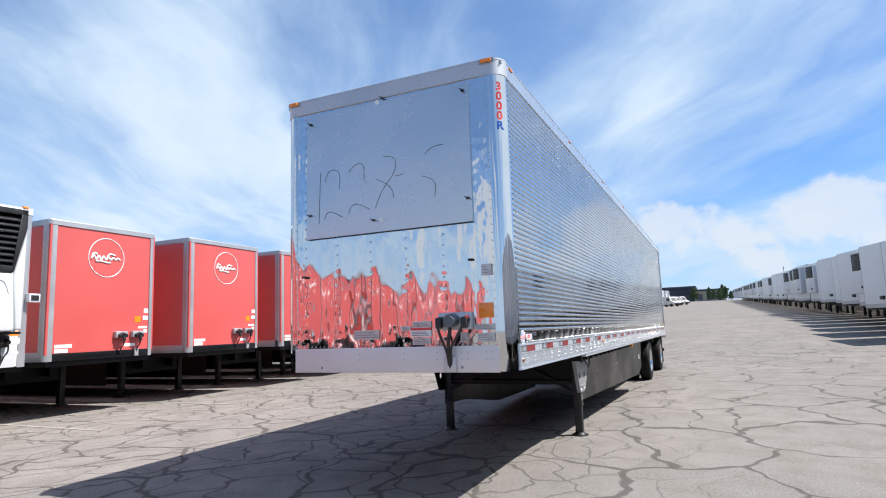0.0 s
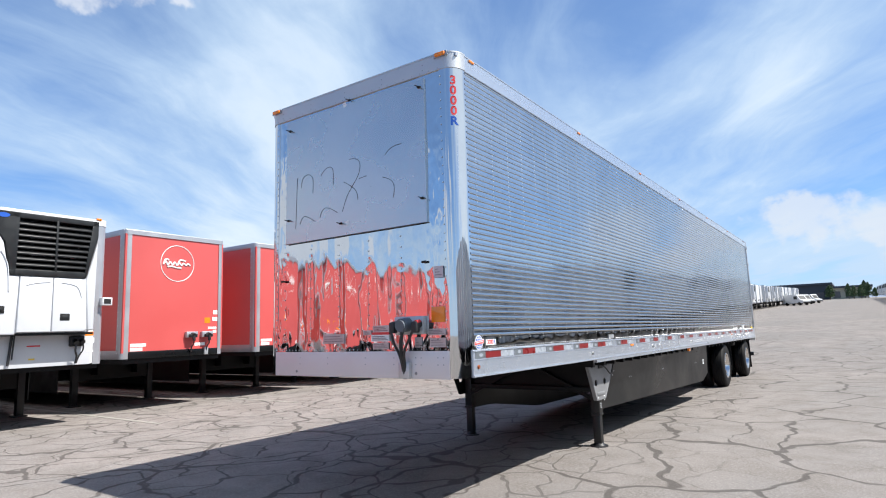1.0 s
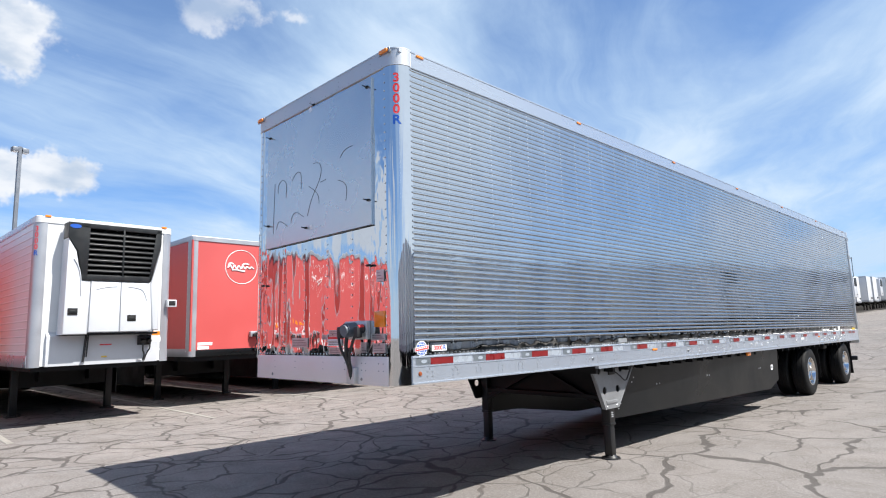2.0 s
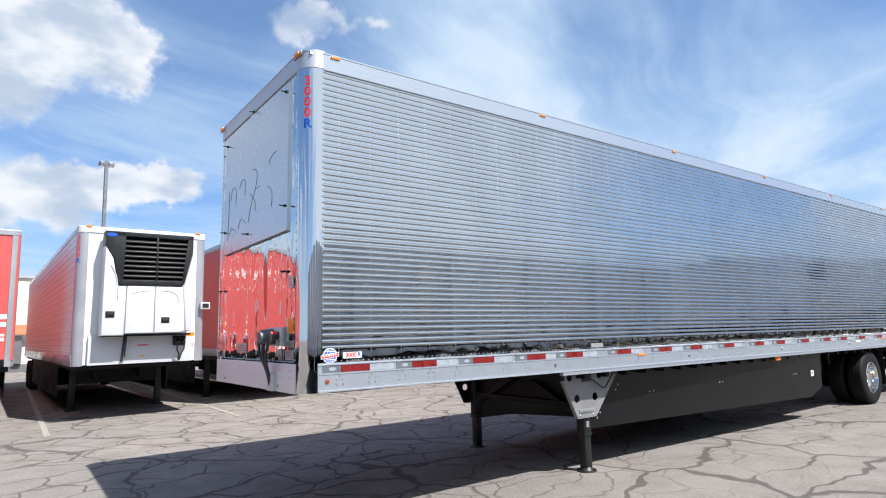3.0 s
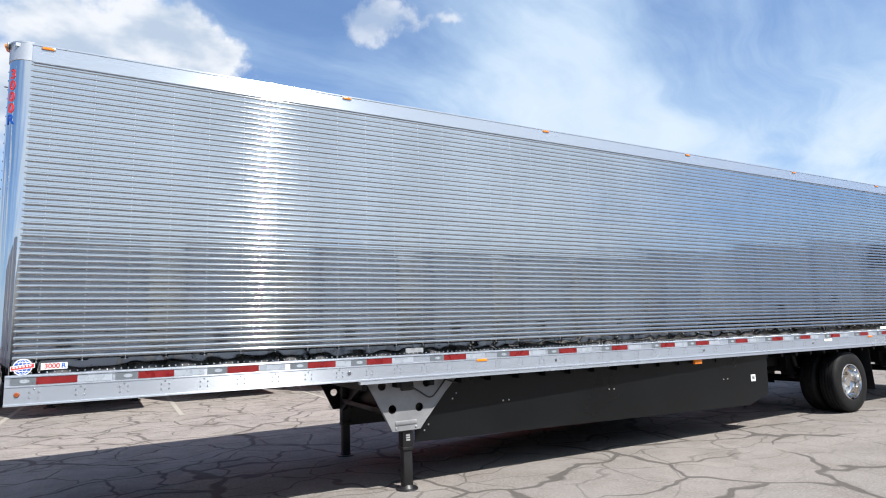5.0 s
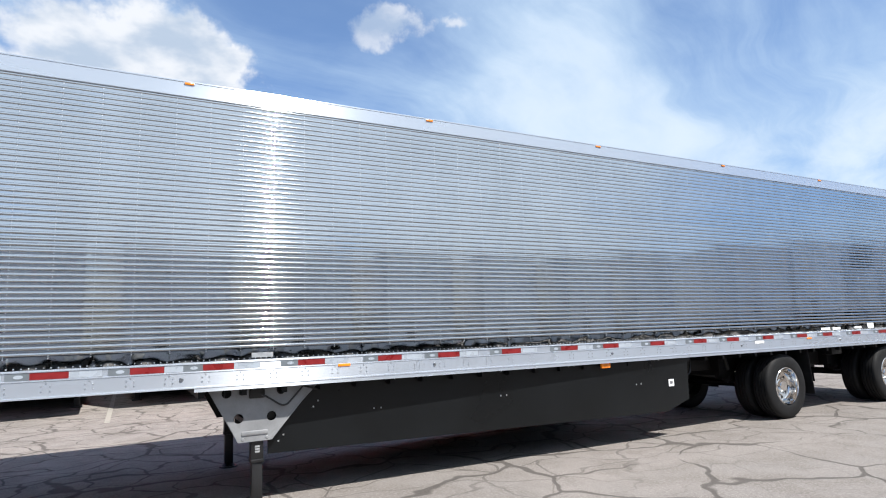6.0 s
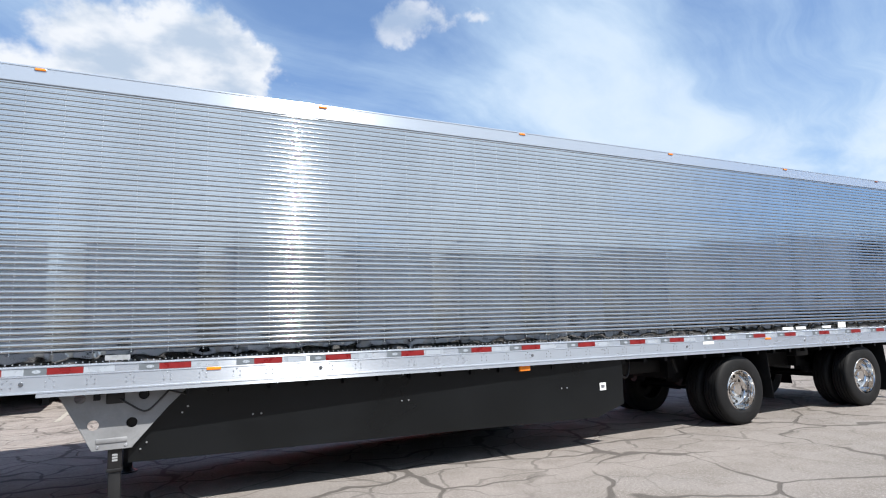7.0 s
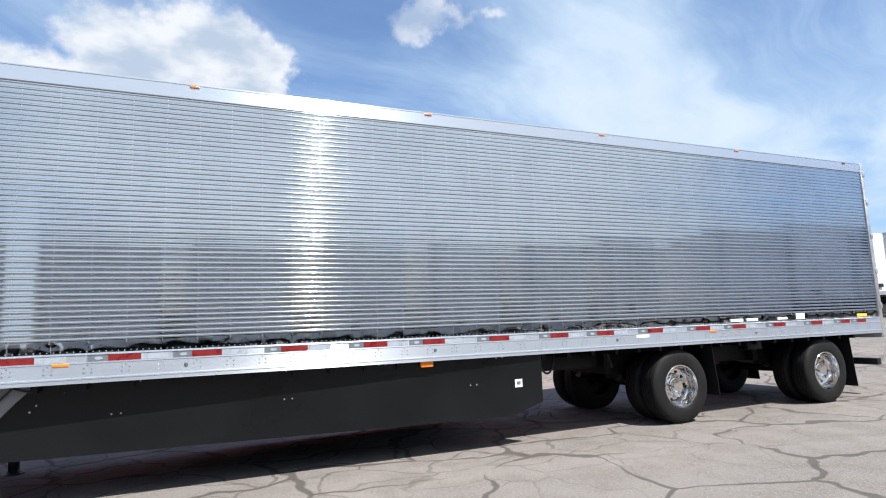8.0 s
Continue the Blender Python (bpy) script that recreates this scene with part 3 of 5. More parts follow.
    # corner posts and the cap round the front
    for side in (0, 1):
        outer, inner = corner_line(side, 0.0, 12, 0.02, 0.03), corner_line(side, 0.03, 12, 0.02, 0.03)
        bm = swept(bmesh.new(), outer + inner[::-1], "z", list(np.linspace(1.175, 3.945, 24)))
        for v in bm.verts:
            d = 0.0011 * noise.noise(Vector((v.co.x * 9, v.co.y * 9, v.co.z * 0.9 + 40 * side)))
            v.co += Vector((d, d, 0))
        part("corner_post", leaned(bm), POLISHED, root, "mirror-polished rounded corner post")
    ring = corner_line(0, -0.006, 12, 0, 0.03) 
    left = corner_line(1, -0.006, 12, 0, 0.03)[::-1]
    inside = [(x, y) for x, y in corner_line(0, 0.05, 12, 0, 0.03)]
    inside_left = [(x, y) for x, y in corner_line(1, 0.05, 12, 0, 0.03)][::-1]
    band = left + ring + inside[::-1] + inside_left[::-1]
    part("front_cap", leaned(swept(bmesh.new(), band, "z", [3.938, 4.07, 4.085])), CAP, root, "smooth grey cap band with rounded corners")
    lip = [(x * 1.002, y - 0.004) for x, y in left + ring]
    part("cap_lip", leaned(swept(bmesh.new(), lip + inside[::-1] + inside_left[::-1], "z", [4.085, 4.098])), REAR_STEEL, root)
    bm = bmesh.new()
    domes(bm, [(x, FRONT - 0.006, 4.03 - 0.05 * (k % 2)) for x in (-0.35, -0.85, -1.35, -1.85, -2.3) for k in range(3)], 0.006, (0, -1, 0), 6)
    domes(bm, [(x, FRONT - 0.006, 3.955) for x in np.arange(-2.38, -0.14, 0.1)], 0.005, (0, -1, 0), 6)
    tagged(part("cap_rivets", leaned(bm), BOLT, root), kind="stuff")
    # polished front sheet, buckled between its seams
    seams = [-2.385, -2.26, -1.86, -1.46, -1.06, -0.66, -0.325, -0.16]

    def buckle(x, z):
        near = min(abs(x - s) for s in seams)
        pinch = math.exp(-(near / 0.035) ** 2)
        d = 0.0054 * noise.noise(Vector((x * 4.2, z * 0.8, 1.0))) + 0.0022 * noise.noise(Vector((x * 9.0, z * 2.4, 4.0)))
        d += 0.0003 * noise.noise(Vector((x * 22.0, z * 9.0, 6.0)))
        pucker = pinch * (1 + 0.2 * math.sin(2 * math.pi * z / 0.102)) * (0.6 + 0.8 * noise.noise(Vector((x * 2.0, z * 1.5, 8.0))))
        edge = 0.9 if x > -0.36 or x < -2.2 else 1.0
        if edge < 1:
            d += 0.0036 * noise.noise(Vector((x * 15.0, z * 4.2, 12.0))) + 0.0012 * noise.noise(Vector((x * 34.0, z * 13.0, 3.0)))
        return d * (1 - 0.4 * pinch) * (0.5 + 0.5 * edge) - 0.0022 * pucker * edge - 0.0035 * (z - 2.6)

    bm = bmesh.new()
    xs, zs = np.linspace(-WIDE + CORNER, -CORNER, 190), np.linspace(1.405, 3.945, 220)
    grid = [[bm.verts.new((x, FRONT + 0.004 - buckle(x, z), z)) for z in zs] for x in xs]
    for a, b in zip(grid, grid[1:]):
        for i in range(len(zs) - 1):
            bm.faces.new((a[i], b[i], b[i + 1], a[i + 1]))
    part("front_sheet", leaned(bm), POLISHED, root, "buckled mirror-polished front sheet")
    bm = bmesh.new()
    for s in [q for q in seams if q != -0.325]:
        domes(bm, [(s, FRONT - 0.004, z) for z in np.arange(1.44, 3.93, 0.076 if s in (seams[0], seams[-1]) else 0.102)], 0.0085, (0, -1, 0), 6)
    domes(bm, [(x, FRONT - 0.003, 1.425) for x in np.arange(-2.38, -0.15, 0.051)], 0.0085, (0, -1, 0), 6)
    tagged(part("front_rivets", leaned(bm), POLISHED, root), kind="stuff")
    part("front_band", leaned(boxed(-WIDE + CORNER, -CORNER + 0.01, FRONT - 0.008, FRONT + 0.02, 1.168, 1.408, 0.003)), LOW_BAND, root, "brushed aluminium lower front band")
    bm = bmesh.new()
    domes(bm, [(x, FRONT - 0.009, z) for x in (-0.20, -0.26, -0.44, -0.50, -0.75, -1.1, -1.6, -2.0) for z in (1.29, 1.35)], 0.006, (0, -1, 0), 6)
    domes(bm, [(-2.05, FRONT - 0.009, 1.215), (-0.50, FRONT - 0.009, 1.215)], 0.014, (0, -1, 0), 10)
    tagged(part("band_bolts", leaned(bm), BOLT, root), kind="stuff")
    bm = bmesh.new()
    domes(bm, [(-0.168, FRONT - 0.002, z) for z in np.arange(1.2, 1.4, 0.045)], 0.006, (0, -1, 0), 6)
    tagged(part("post_rivets", leaned(bm), BOLT, root), kind="stuff")
    # cover plate where a cooling unit will go, with clips, tags and ink
    def proud(z):
        return 0.006 * (3.905 - z) / 1.36           # it stands off the sheet towards its foot

    def stood(bm):
        for v in bm.verts:
            v.co.y -= proud(v.co.z)
        return leaned(bm)

    plate = part("cover_plate", stood(boxed(-2.225, -0.335, FRONT - 0.011, FRONT + 0.016, 2.545, 3.905, 0.002)), PLATE_STEEL, root, "dull grey blanking plate with marker writing", smooth=False)
    # black strip drawn as the shadow line under the plate's foot
    bm = bmesh.new()
    for x0, x1, z0, z1 in ((-2.229, -0.331, 2.540, 2.546),):
        box(bm, x0, x1, FRONT - 0.0125, FRONT - 0.008, z0, z1)
    part("plate_edge", stood(bm), LEG_BLACK, plate)
    strokes = [[(-2.05, 3.25), (-2.06, 2.96), (-2.07, 2.70)], [(-1.98, 3.13), (-1.99, 3.21), (-1.91, 3.27), (-1.82, 3.24), (-1.80, 3.16), (-1.81, 3.05)],
               [(-1.69, 3.21), (-1.64, 3.27), (-1.55, 3.29), (-1.50, 3.24), (-1.51, 3.09)],
               [(-1.28, 3.31), (-1.20, 3.31), (-1.13, 3.25), (-1.15, 3.13), (-1.26, 3.01), (-1.33, 2.92), (-1.38, 2.79)],
               [(-1.36, 3.09), (-1.25, 3.03), (-1.17, 2.95), (-1.17, 2.88)], [(-1.15, 3.09), (-1.05, 3.10)], [(-1.00, 2.98), (-0.99, 2.98)],
               [(-0.81, 3.26), (-0.76, 3.34), (-0.61, 3.33)], [(-0.85, 3.05), (-0.75, 3.02), (-0.69, 2.93), (-0.72, 2.83)],
               [(-2.00, 2.74), (-1.98, 2.81), (-1.90, 2.82), (-1.77, 2.74)], [(-1.70, 2.77), (-1.68, 2.85), (-1.58, 2.87), (-1.45, 2.79)]]
    line_curve("marker_writing", [[(x, FRONT - 0.0110 - proud(z) - SLOPE * (z - 1.2), z) for x, z in s] for s in strokes], 0.0032, MARKER_INK, plate, "black handwritten marker strokes")
    for x, z in ((-2.17, 3.80), (-1.275, 3.925), (-0.39, 3.825), (-2.18, 2.80), (-1.40, 2.67), (-0.375, 2.77)):
        bm = bmesh.new()
        tube(bm, (x, FRONT - 0.010, z), (x, FRONT - 0.065, z), 0.005, 8)
        box(bm, x - 0.017, x + 0.017, FRONT - 0.026, FRONT - 0.010, z - 0.010, z + 0.010, 0.004)
        tube(bm, (x - 0.022, FRONT - 0.052, z + 0.010), (x + 0.022, FRONT - 0.052, z - 0.008), 0.004, 8)
        part("plate_clip", stood(bm), LEG_BLACK, plate, "small black toggle clip")
    for x, z in ((-1.345, 3.895), (-1.31, 2.665)):
        bm = boxed(x - 0.022, x + 0.022, FRONT - 0.0135, FRONT - 0.0110, z - 0.024, z + 0.024)
        bmesh.ops.rotate(bm, verts=bm.verts[:], cent=(x, 0, z), matrix=Matrix.Rotation(radians(-20), 3, "Y"))
        part("paper_tag", stood(bm), WHITE_LABEL, plate)
    for x, z in ((-0.375, 2.19), (-2.26, 2.15)):
        bm = bmesh.new()
        tube(bm, (x, FRONT, z), (x, FRONT - 0.05, z), 0.006, 8)
        box(bm, x - 0.024, x + 0.024, FRONT - 0.03, FRONT - 0.012, z - 0.01, z + 0.01, 0.003)
        part("front_clip", leaned(bm), LEG_BLACK, root)
    # stacked model lettering wrapped on the corner
    for k, ch in enumerate("3000R"):
        ob = lettering("letter", ch, 0.112, SIGN_BLUE if ch == "R" else SIGN_RED, Matrix.Identity(4), root, 0.001)
        for v in ob.data.vertices:
            a = -math.pi / 4 - 0.02 + v.co.x * 1.06 / CORNER
            r = CORNER + 0.0018 + v.co.z
            z = 3.815 - 0.096 * k + v.co.y
            y = FRONT + CORNER + r * math.sin(a)
            v.co = Vector((-CORNER + r * math.cos(a), y - SLOPE * (z - 1.2), z + SLOPE * y))
    # emblem and small model plate on the scuff band
    emblem = new("emblem")
    emblem.parent = root
    tagged(emblem, "round blue emblem with a red band")
    for name, wide, mat, x in (("disc", 0.126, WHITE_LABEL, 0.0085), ("globe", 0.112, SIGN_BLUE, 0.0093)):
        bm = bmesh.new()
        bmesh.ops.create_circle(bm, cap_ends=True, segments=32, radius=wide / 2, matrix=pose(x, 0.128, 1.468, 90, 0, 90))
        bmesh.ops.solidify(bm, geom=bm.faces[:], thickness=0.001)
        part(name, bm, mat, emblem)
    for k in (-1, 0, 1):
        arc = [(0.0098, 0.128 + k * 0.030 * math.cos(q * 0.32), 1.468 + 0.054 * math.sin(q * 0.32)) for q in range(-4, 5)]
        line_curve("meridian", arc, 0.0022, WHITE_LABEL, emblem)
    for dz, wide in ((-0.032, 0.042), (0.034, 0.042)):
        part("parallel", boxed(0.0088, 0.0108, 0.128 - wide, 0.128 + wide, 1.468 + dz - 0.0025, 1.468 + dz + 0.0025), WHITE_LABEL, emblem)
    for name, y0, y1, z0_, z1_, x, mat in (("band_rim", 0.050, 0.206, 1.450, 1.486, 0.0118, WHITE_LABEL), ("band", 0.055, 0.201, 1.455, 1.481, 0.0130, SIGN_RED)):
        bm = boxed(x - 0.0015, x, y0, y1, z0_, z1_)
        for v in bm.verts:
            v.co.z += (v.co.y - 0.128) * 0.12
        part(name, bm, mat, emblem)
    for k in range(6):
        part("band_mark", boxed(0.0131, 0.0140, 0.066 + k * 0.021, 0.079 + k * 0.021, 1.459 + k * 0.0024, 1.471 + k * 0.0024), WHITE_LABEL, emblem)
    tag = part("model_plate", boxed(0.0060, 0.0085, 0.245, 0.42, 1.440, 1.490, 0.0), WHITE_LABEL, root)
    lettering("lettering", "3000", 0.052, SIGN_RED, pose(0.0088, 0.318, 1.465, 90, 0, 90), tag, 0.0006)
    lettering("lettering", "R", 0.052, SIGN_BLUE, pose(0.0088, 0.394, 1.465, 90, 0, 90), tag, 0.0006)
    # labels along the band and rail
    for y0, y1, z0_, z1_, mat, lab in ((3.36, 3.56, 1.43, 1.475, GREY_LABEL, "small etched plate"), (12.60, 12.86, 1.43, 1.472, WHITE_LABEL, ""), (12.93, 13.17, 1.43, 1.472, WHITE_LABEL, ""),
                                   (13.60, 13.82, 1.435, 1.470, WHITE_LABEL, ""), (14.02, 14.22, 1.43, 1.52, WHITE_LABEL, ""), (15.52, 15.78, 1.425, 1.475, YELLOW_LABEL, "yellow sticker"),
                                   (10.82, 11.04, 1.275, 1.325, WHITE_LABEL, "white sticker on the rail")):
        part("label", leaned(boxed(0.013 if z0_ < 1.4 else 0.004, 0.016 if z0_ < 1.4 else 0.007, y0, y1, z0_, z1_)), mat, root, lab)
    for y in (4.205, 12.155):
        part("amber_marker", leaned(boxed(0.010, 0.020, y, y + 0.13, 1.298, 1.326, 0.004)), AMBER, root)
    # amber and red marker lamps
    for k in range(7):
        y = 0.165 + 2.585 * k
        lamp = part("marker_lamp", leaned(boxed(0.004, 0.020, y - 0.042, y + 0.042, 4.046, 4.068, 0.006)), AMBER if k < 6 else RED_LENS, root, "amber marker lamp")
        part("lamp_base", leaned(boxed(0.003, 0.010, y - 0.050, y + 0.050, 4.042, 4.072, 0.003)), BOLT, lamp)
    for x in (-2.40, -0.14):
        lamp = part("marker_lamp", leaned(boxed(x - 0.055, x + 0.055, FRONT - 0.036, FRONT - 0.006, 4.055, 4.09, 0.010)), AMBER, root, "amber marker lamp")
        part("lamp_base", leaned(boxed(x - 0.075, x + 0.075, FRONT - 0.016, FRONT - 0.004, 4.05, 4.094, 0.004)), BOLT, lamp)
    # connector box, plugs and hanging cables on the front
    f = FRONT + 0.0025
    conn = part("connector_box", boxed(-0.71, -0.38, f - 0.045, f + 0.002, 1.555, 1.715, 0.012), CAP, root, "grey connector box with air and power plugs")
    bm = bmesh.new()
    tube(bm, (-0.555, f - 0.04, 1.645), (-0.555, f - 0.14, 1.635), 0.062, 20)
    tube(bm, (-0.555, f - 0.14, 1.635), (-0.555, f - 0.16, 1.632), 0.052, 20)
    part("power_socket", bm, PLUG_BLUE, conn)
    for x, mat in ((-0.675, CABLE), (-0.425, CABLE)):
        bm = bmesh.new()
        tube(bm, (x, f - 0.04, 1.645), (x, f - 0.10, 1.64), 0.035, 14)
        box(bm, x - 0.03, x + 0.03, f - 0.13, f - 0.07, 1.57, 1.67, 0.012)
        part("air_coupling", bm, mat, conn)
    part("red_coupling_cap", tube(bmesh.new(), (-0.41, f - 0.06, 1.668), (-0.41, f - 0.112, 1.662), 0.018, 14), SIGN_RED, conn)
    for x, r in ((-0.685, 0.012), (-0.435, 0.012), (-0.555, 0.017)):
        line_curve("cable", [(x, f - 0.12, 1.60), (x * 0.7 - 0.18, f - 0.13, 1.50), (-0.60 + (x + 0.56) * 0.2, f - 0.09, 1.40), (-0.60 + (x + 0.56) * 0.12, f - 0.055, 1.29), (-0.605 + (x + 0.56) * 0.1, f - 0.03, 1.17)], r, CABLE, conn)
    part("cable_clamp", boxed(-0.665, -0.545, f - 0.055, f - 0.008, 1.172, 1.315, 0.006), REAR_STEEL, root)
    bm = boxed(-0.317, -0.178, f - 0.012, f + 0.004, 1.655, 1.790, 0.006)
    part("amber_reflector", bm, AMBER, root, "square amber reflector")
    for x0, x1, z0_, z1_, mat in ((-1.66, -1.37, 1.487, 1.580, GREY_LABEL), (-1.00, -0.80, 1.585, 1.645, GREY_LABEL), (-1.02, -0.80, 1.50, 1.560, WHITE_LABEL), (-1.00, -0.81, 1.428, 1.488, GREY_LABEL),
                              (-0.36, -0.17, 1.545, 1.600, GREY_LABEL), (-0.34, -0.17, 1.440, 1.520, GREY_LABEL), (-0.275, -0.175, 2.04, 2.14, GREY_LABEL), (-0.505, -0.43, 1.44, 1.53, GREY_LABEL), (-1.12, -1.02, 1.56, 1.605, GREY_LABEL)):
        lab = part("label", boxed(x0, x1, f - 0.011, f - 0.006, z0_, z1_), mat, root, "small plate with fine print")
        bm = bmesh.new()
        for k in range(3):
            z = z0_ + (z1_ - z0_) * (0.24 + 0.25 * k)
            box(bm, x0 + 0.014, x1 - 0.014 - 0.02 * k, f - 0.0125, f - 0.0105, z - 0.004, z + 0.004)
        tagged(part("fine_print", bm, BOLT, lab), kind="stuff")
    part("red_strip", boxed(-1.015, -0.805, f - 0.0105, f - 0.006, 1.562, 1.583), SIGN_RED, root)
    # rear frame and doors
    for x0, x1 in ((-0.05, 0.016), (-WIDE - 0.016, -WIDE + 0.05)):
        bm = leaned(boxed(x0, x1, LONG - 0.055, LONG + 0.03, 1.08, 4.09, 0.006))
        part("rear_post", bm, REAR_STEEL, root, "galvanised rear post")
    for z in (1.55, 2.15, 2.75, 3.35, 3.85):
        part("hinge", leaned(boxed(0.012, 0.028, LONG - 0.02, LONG + 0.04, z, z + 0.09, 0.005)), REAR_STEEL, root)
    part("rear_header", leaned(boxed(-WIDE, 0.0, LONG - 0.05, LONG + 0.028, 3.95, 4.095, 0.006)), REAR_STEEL, root)
    part("rear_sill", leaned(boxed(-WIDE, 0.0, LONG - 0.06, LONG + 0.028, 1.06, 1.26, 0.006)), REAR_STEEL, root)
    for x0, x1 in ((-WIDE + 0.05, -WIDE / 2 - 0.004), (-WIDE / 2 + 0.004, -0.05)):
        part("rear_door", leaned(boxed(x0, x1, LONG - 0.05, LONG + 0.01, 1.27, 3.94, 0.01)), WHITE_PAINT, root)
    # under the floor
    part("underfloor", leaned(boxed(-WIDE + 0.02, -0.02, FRONT + 0.12, LONG - 0.1, 1.19, 1.235)), BLACK_FRAME, root)
    part("coupler_plate", leaned(boxed(-WIDE + 0.06, -0.06, FRONT + 0.10, 2.4, 1.178, 1.192, 0.004)), BLACK_FRAME, root)
    cross = part("crossmember", leaned(boxed(-WIDE + 0.05, -0.05, 2.9, 2.95, 1.08, 1.19)), BLACK_FRAME, root)
    for k in range(1, 34):
        again(cross, (0, 0.38 * k, SLOPE * 0.38 * k))
    for x in (-0.82, -WIDE + 0.82):
        part("chassis_rail", leaned(boxed(x - 0.05, x + 0.05, 9.3, 15.9, 0.86, 1.10, 0.008)), BLACK_FRAME, root)
    # landing gear
    for side in (0, 1):
        s = -1 if side else 1
        xg = -0.175 if not side else -WIDE + 0.187
        aft = 0.05 if not side else 0.13
        # near bracket is grey; the far one's underfloor shade is put into black
        plate = part("gear_bracket", holed_plate([(y + aft, z) for y, z in ((2.93, 1.145), (4.04, 1.145), (3.81, 0.92), (3.54, 0.605), (3.22, 0.605), (3.09, 0.85))],
                     [(y + aft, z, 0.046) for y, z in ((3.115, 1.075), (3.63, 1.075), (3.225, 0.83), (3.535, 0.83))], 0.012, xg), GEAR_GREY if not side else BLACK_FRAME, root, "steel gear bracket with round holes, far one blackened for shade")
        for ya, yb in ((2.96, 3.225), (4.00, 3.53)):
            part("flange", bar(bmesh.new(), (xg - 0.02, ya + aft, 1.14), (xg - 0.02, yb + aft, 0.61), 0.05, 0.012), GEAR_GREY if not side else BLACK_FRAME, plate)
        if not side:
            part("pressed_foot", boxed(xg - 0.004, xg + 0.009, 3.30, 3.55, 0.665, 0.707, 0.006), GEAR_GREY, plate)
            bm = bmesh.new()
            domes(bm, [(xg + 0.001, 3.315, 0.635), (xg + 0.001, 3.54, 0.635)], 0.014, (1, 0, 0), 10)
            tagged(part("bolts", bm, RIVET, plate), kind="stuff")
            part("gearbox", boxed(xg - 0.10, xg + 0.020, 3.37, 3.52, 1.01, 1.15, 0.012), LEG_BLACK, plate)
            line_curve("crank_handle", [(xg + 0.02, 3.48, 1.05), (xg + 0.045, 3.55, 1.01), (xg + 0.05, 3.66, 0.93), (xg + 0.05, 3.71, 0.925), (xg + 0.05, 3.76, 0.96), (xg + 0.04, 3.89, 1.10)], 0.0095, CABLE, plate, "folded black crank handle")
            line_curve("air_line", [(xg + 0.005, 3.80, 1.13), (xg + 0.03, 3.90, 1.09), (xg + 0.02, 4.04, 1.05)], 0.008, CABLE, plate)
        xl = -0.258 if not side else -2.27
        yl = 3.455 + 0.03 * side
        leg = part("landing_leg", boxed(xl - 0.059, xl + 0.059, yl - 0.059, yl + 0.059, 0.42, 1.16, 0.008), LEG_BLACK, root, "black square landing leg")
        bm = bmesh.new()
        box(bm, xl - 0.052, xl + 0.052, yl - 0.052, yl + 0.052, 0.03, 0.44, 0.014)
        box(bm, xl - 0.065, xl + 0.065, yl - 0.065, yl + 0.065, 0.40, 0.432, 0.006)
        part("inner_tube", bm, LEG_BLACK, leg)
        bm = bmesh.new()
        tube(bm, (xl, yl, 0.0), (xl, yl, 0.016), 0.118, 28, 0.112)
        tube(bm, (xl, yl, 0.016), (xl, yl, 0.050), 0.085, 28, 0.058)
        part("foot_plate", bm, LEG_BLACK, leg, "scuffed black round foot plate")
        if not side:
            for k in range(3):
                part("sticker", boxed(xl + 0.0585, xl + 0.0605, 3.433, 3.477, 0.495 + 0.024 * k, 0.512 + 0.024 * k), GREY_LABEL, leg)
        bm = bmesh.new()
        bar(bm, (xl, 3.50, 0.62), (-WIDE / 2 + s * 0.45, 5.0, 1.12), 0.05, 0.05)
        bar(bm, (xl - s * 0.06, 3.44, 0.62), (-WIDE / 2 - s * 0.1, 3.44, 1.12), 0.05, 0.05)
        part("brace", bm, BLACK_FRAME, root)
    bm = bmesh.new()
    box(bm, -2.2, -0.26, 3.41, 3.47, 0.70, 0.76, 0.006)
    part("cross_brace", bm, BLACK_FRAME, root)
    part("gear_panel", boxed(-WIDE + 0.16, -0.30, 3.50, 3.52, 0.74, 1.15), BLACK_FRAME, root, "black cross plate between the legs")
    # side skirts, set further in towards the front
    for side in (0, 1):
        def inset(y):
            d = 0.030 + 0.034 * (9.2 - y)
            return -d if not side else -WIDE + d
        def lower(y):                                     # far skirt lowered towards the rear, extra depth that blocks red bounce light
            return 0.0 if not side else 0.08 + 0.22 * min(1.0, max(0.0, (y - 4.2) / 1.8))
        bm = bmesh.new()
        rows = []
        for y in sorted([*np.linspace(3.56, 8.88, 22), 8.90, 9.10, 9.33]):
            foot = 0.462 - 0.0175 * (y - 3.56) - lower(y) + max(0.0, y - 8.90) / 0.43 * 0.145
            rows.append([(bm.verts.new((inset(y) + dx, y, 1.15 + SLOPE * y)), bm.verts.new((inset(y) + dx - (0.02 if not side else -0.02), y, foot))) for dx in (0.0, -0.012)])
        for p, q in zip(rows, rows[1:]):
            bm.faces.new((p[0][0], p[0][1], q[0][1], q[0][0]))
            bm.faces.new((p[1][0], q[1][0], q[1][1], p[1][1]))
            bm.faces.new((p[0][1], p[1][1], q[1][1], q[0][1]))
        for p in (rows[0], rows[-1]):
            bm.faces.new((p[0][0], p[1][0], p[1][1], p[0][1]))
        bmesh.ops.recalc_face_normals(bm, faces=bm.faces[:])
        skirt = part("side_skirt", bm, SKIRT, root, "charcoal plastic side skirt panel")
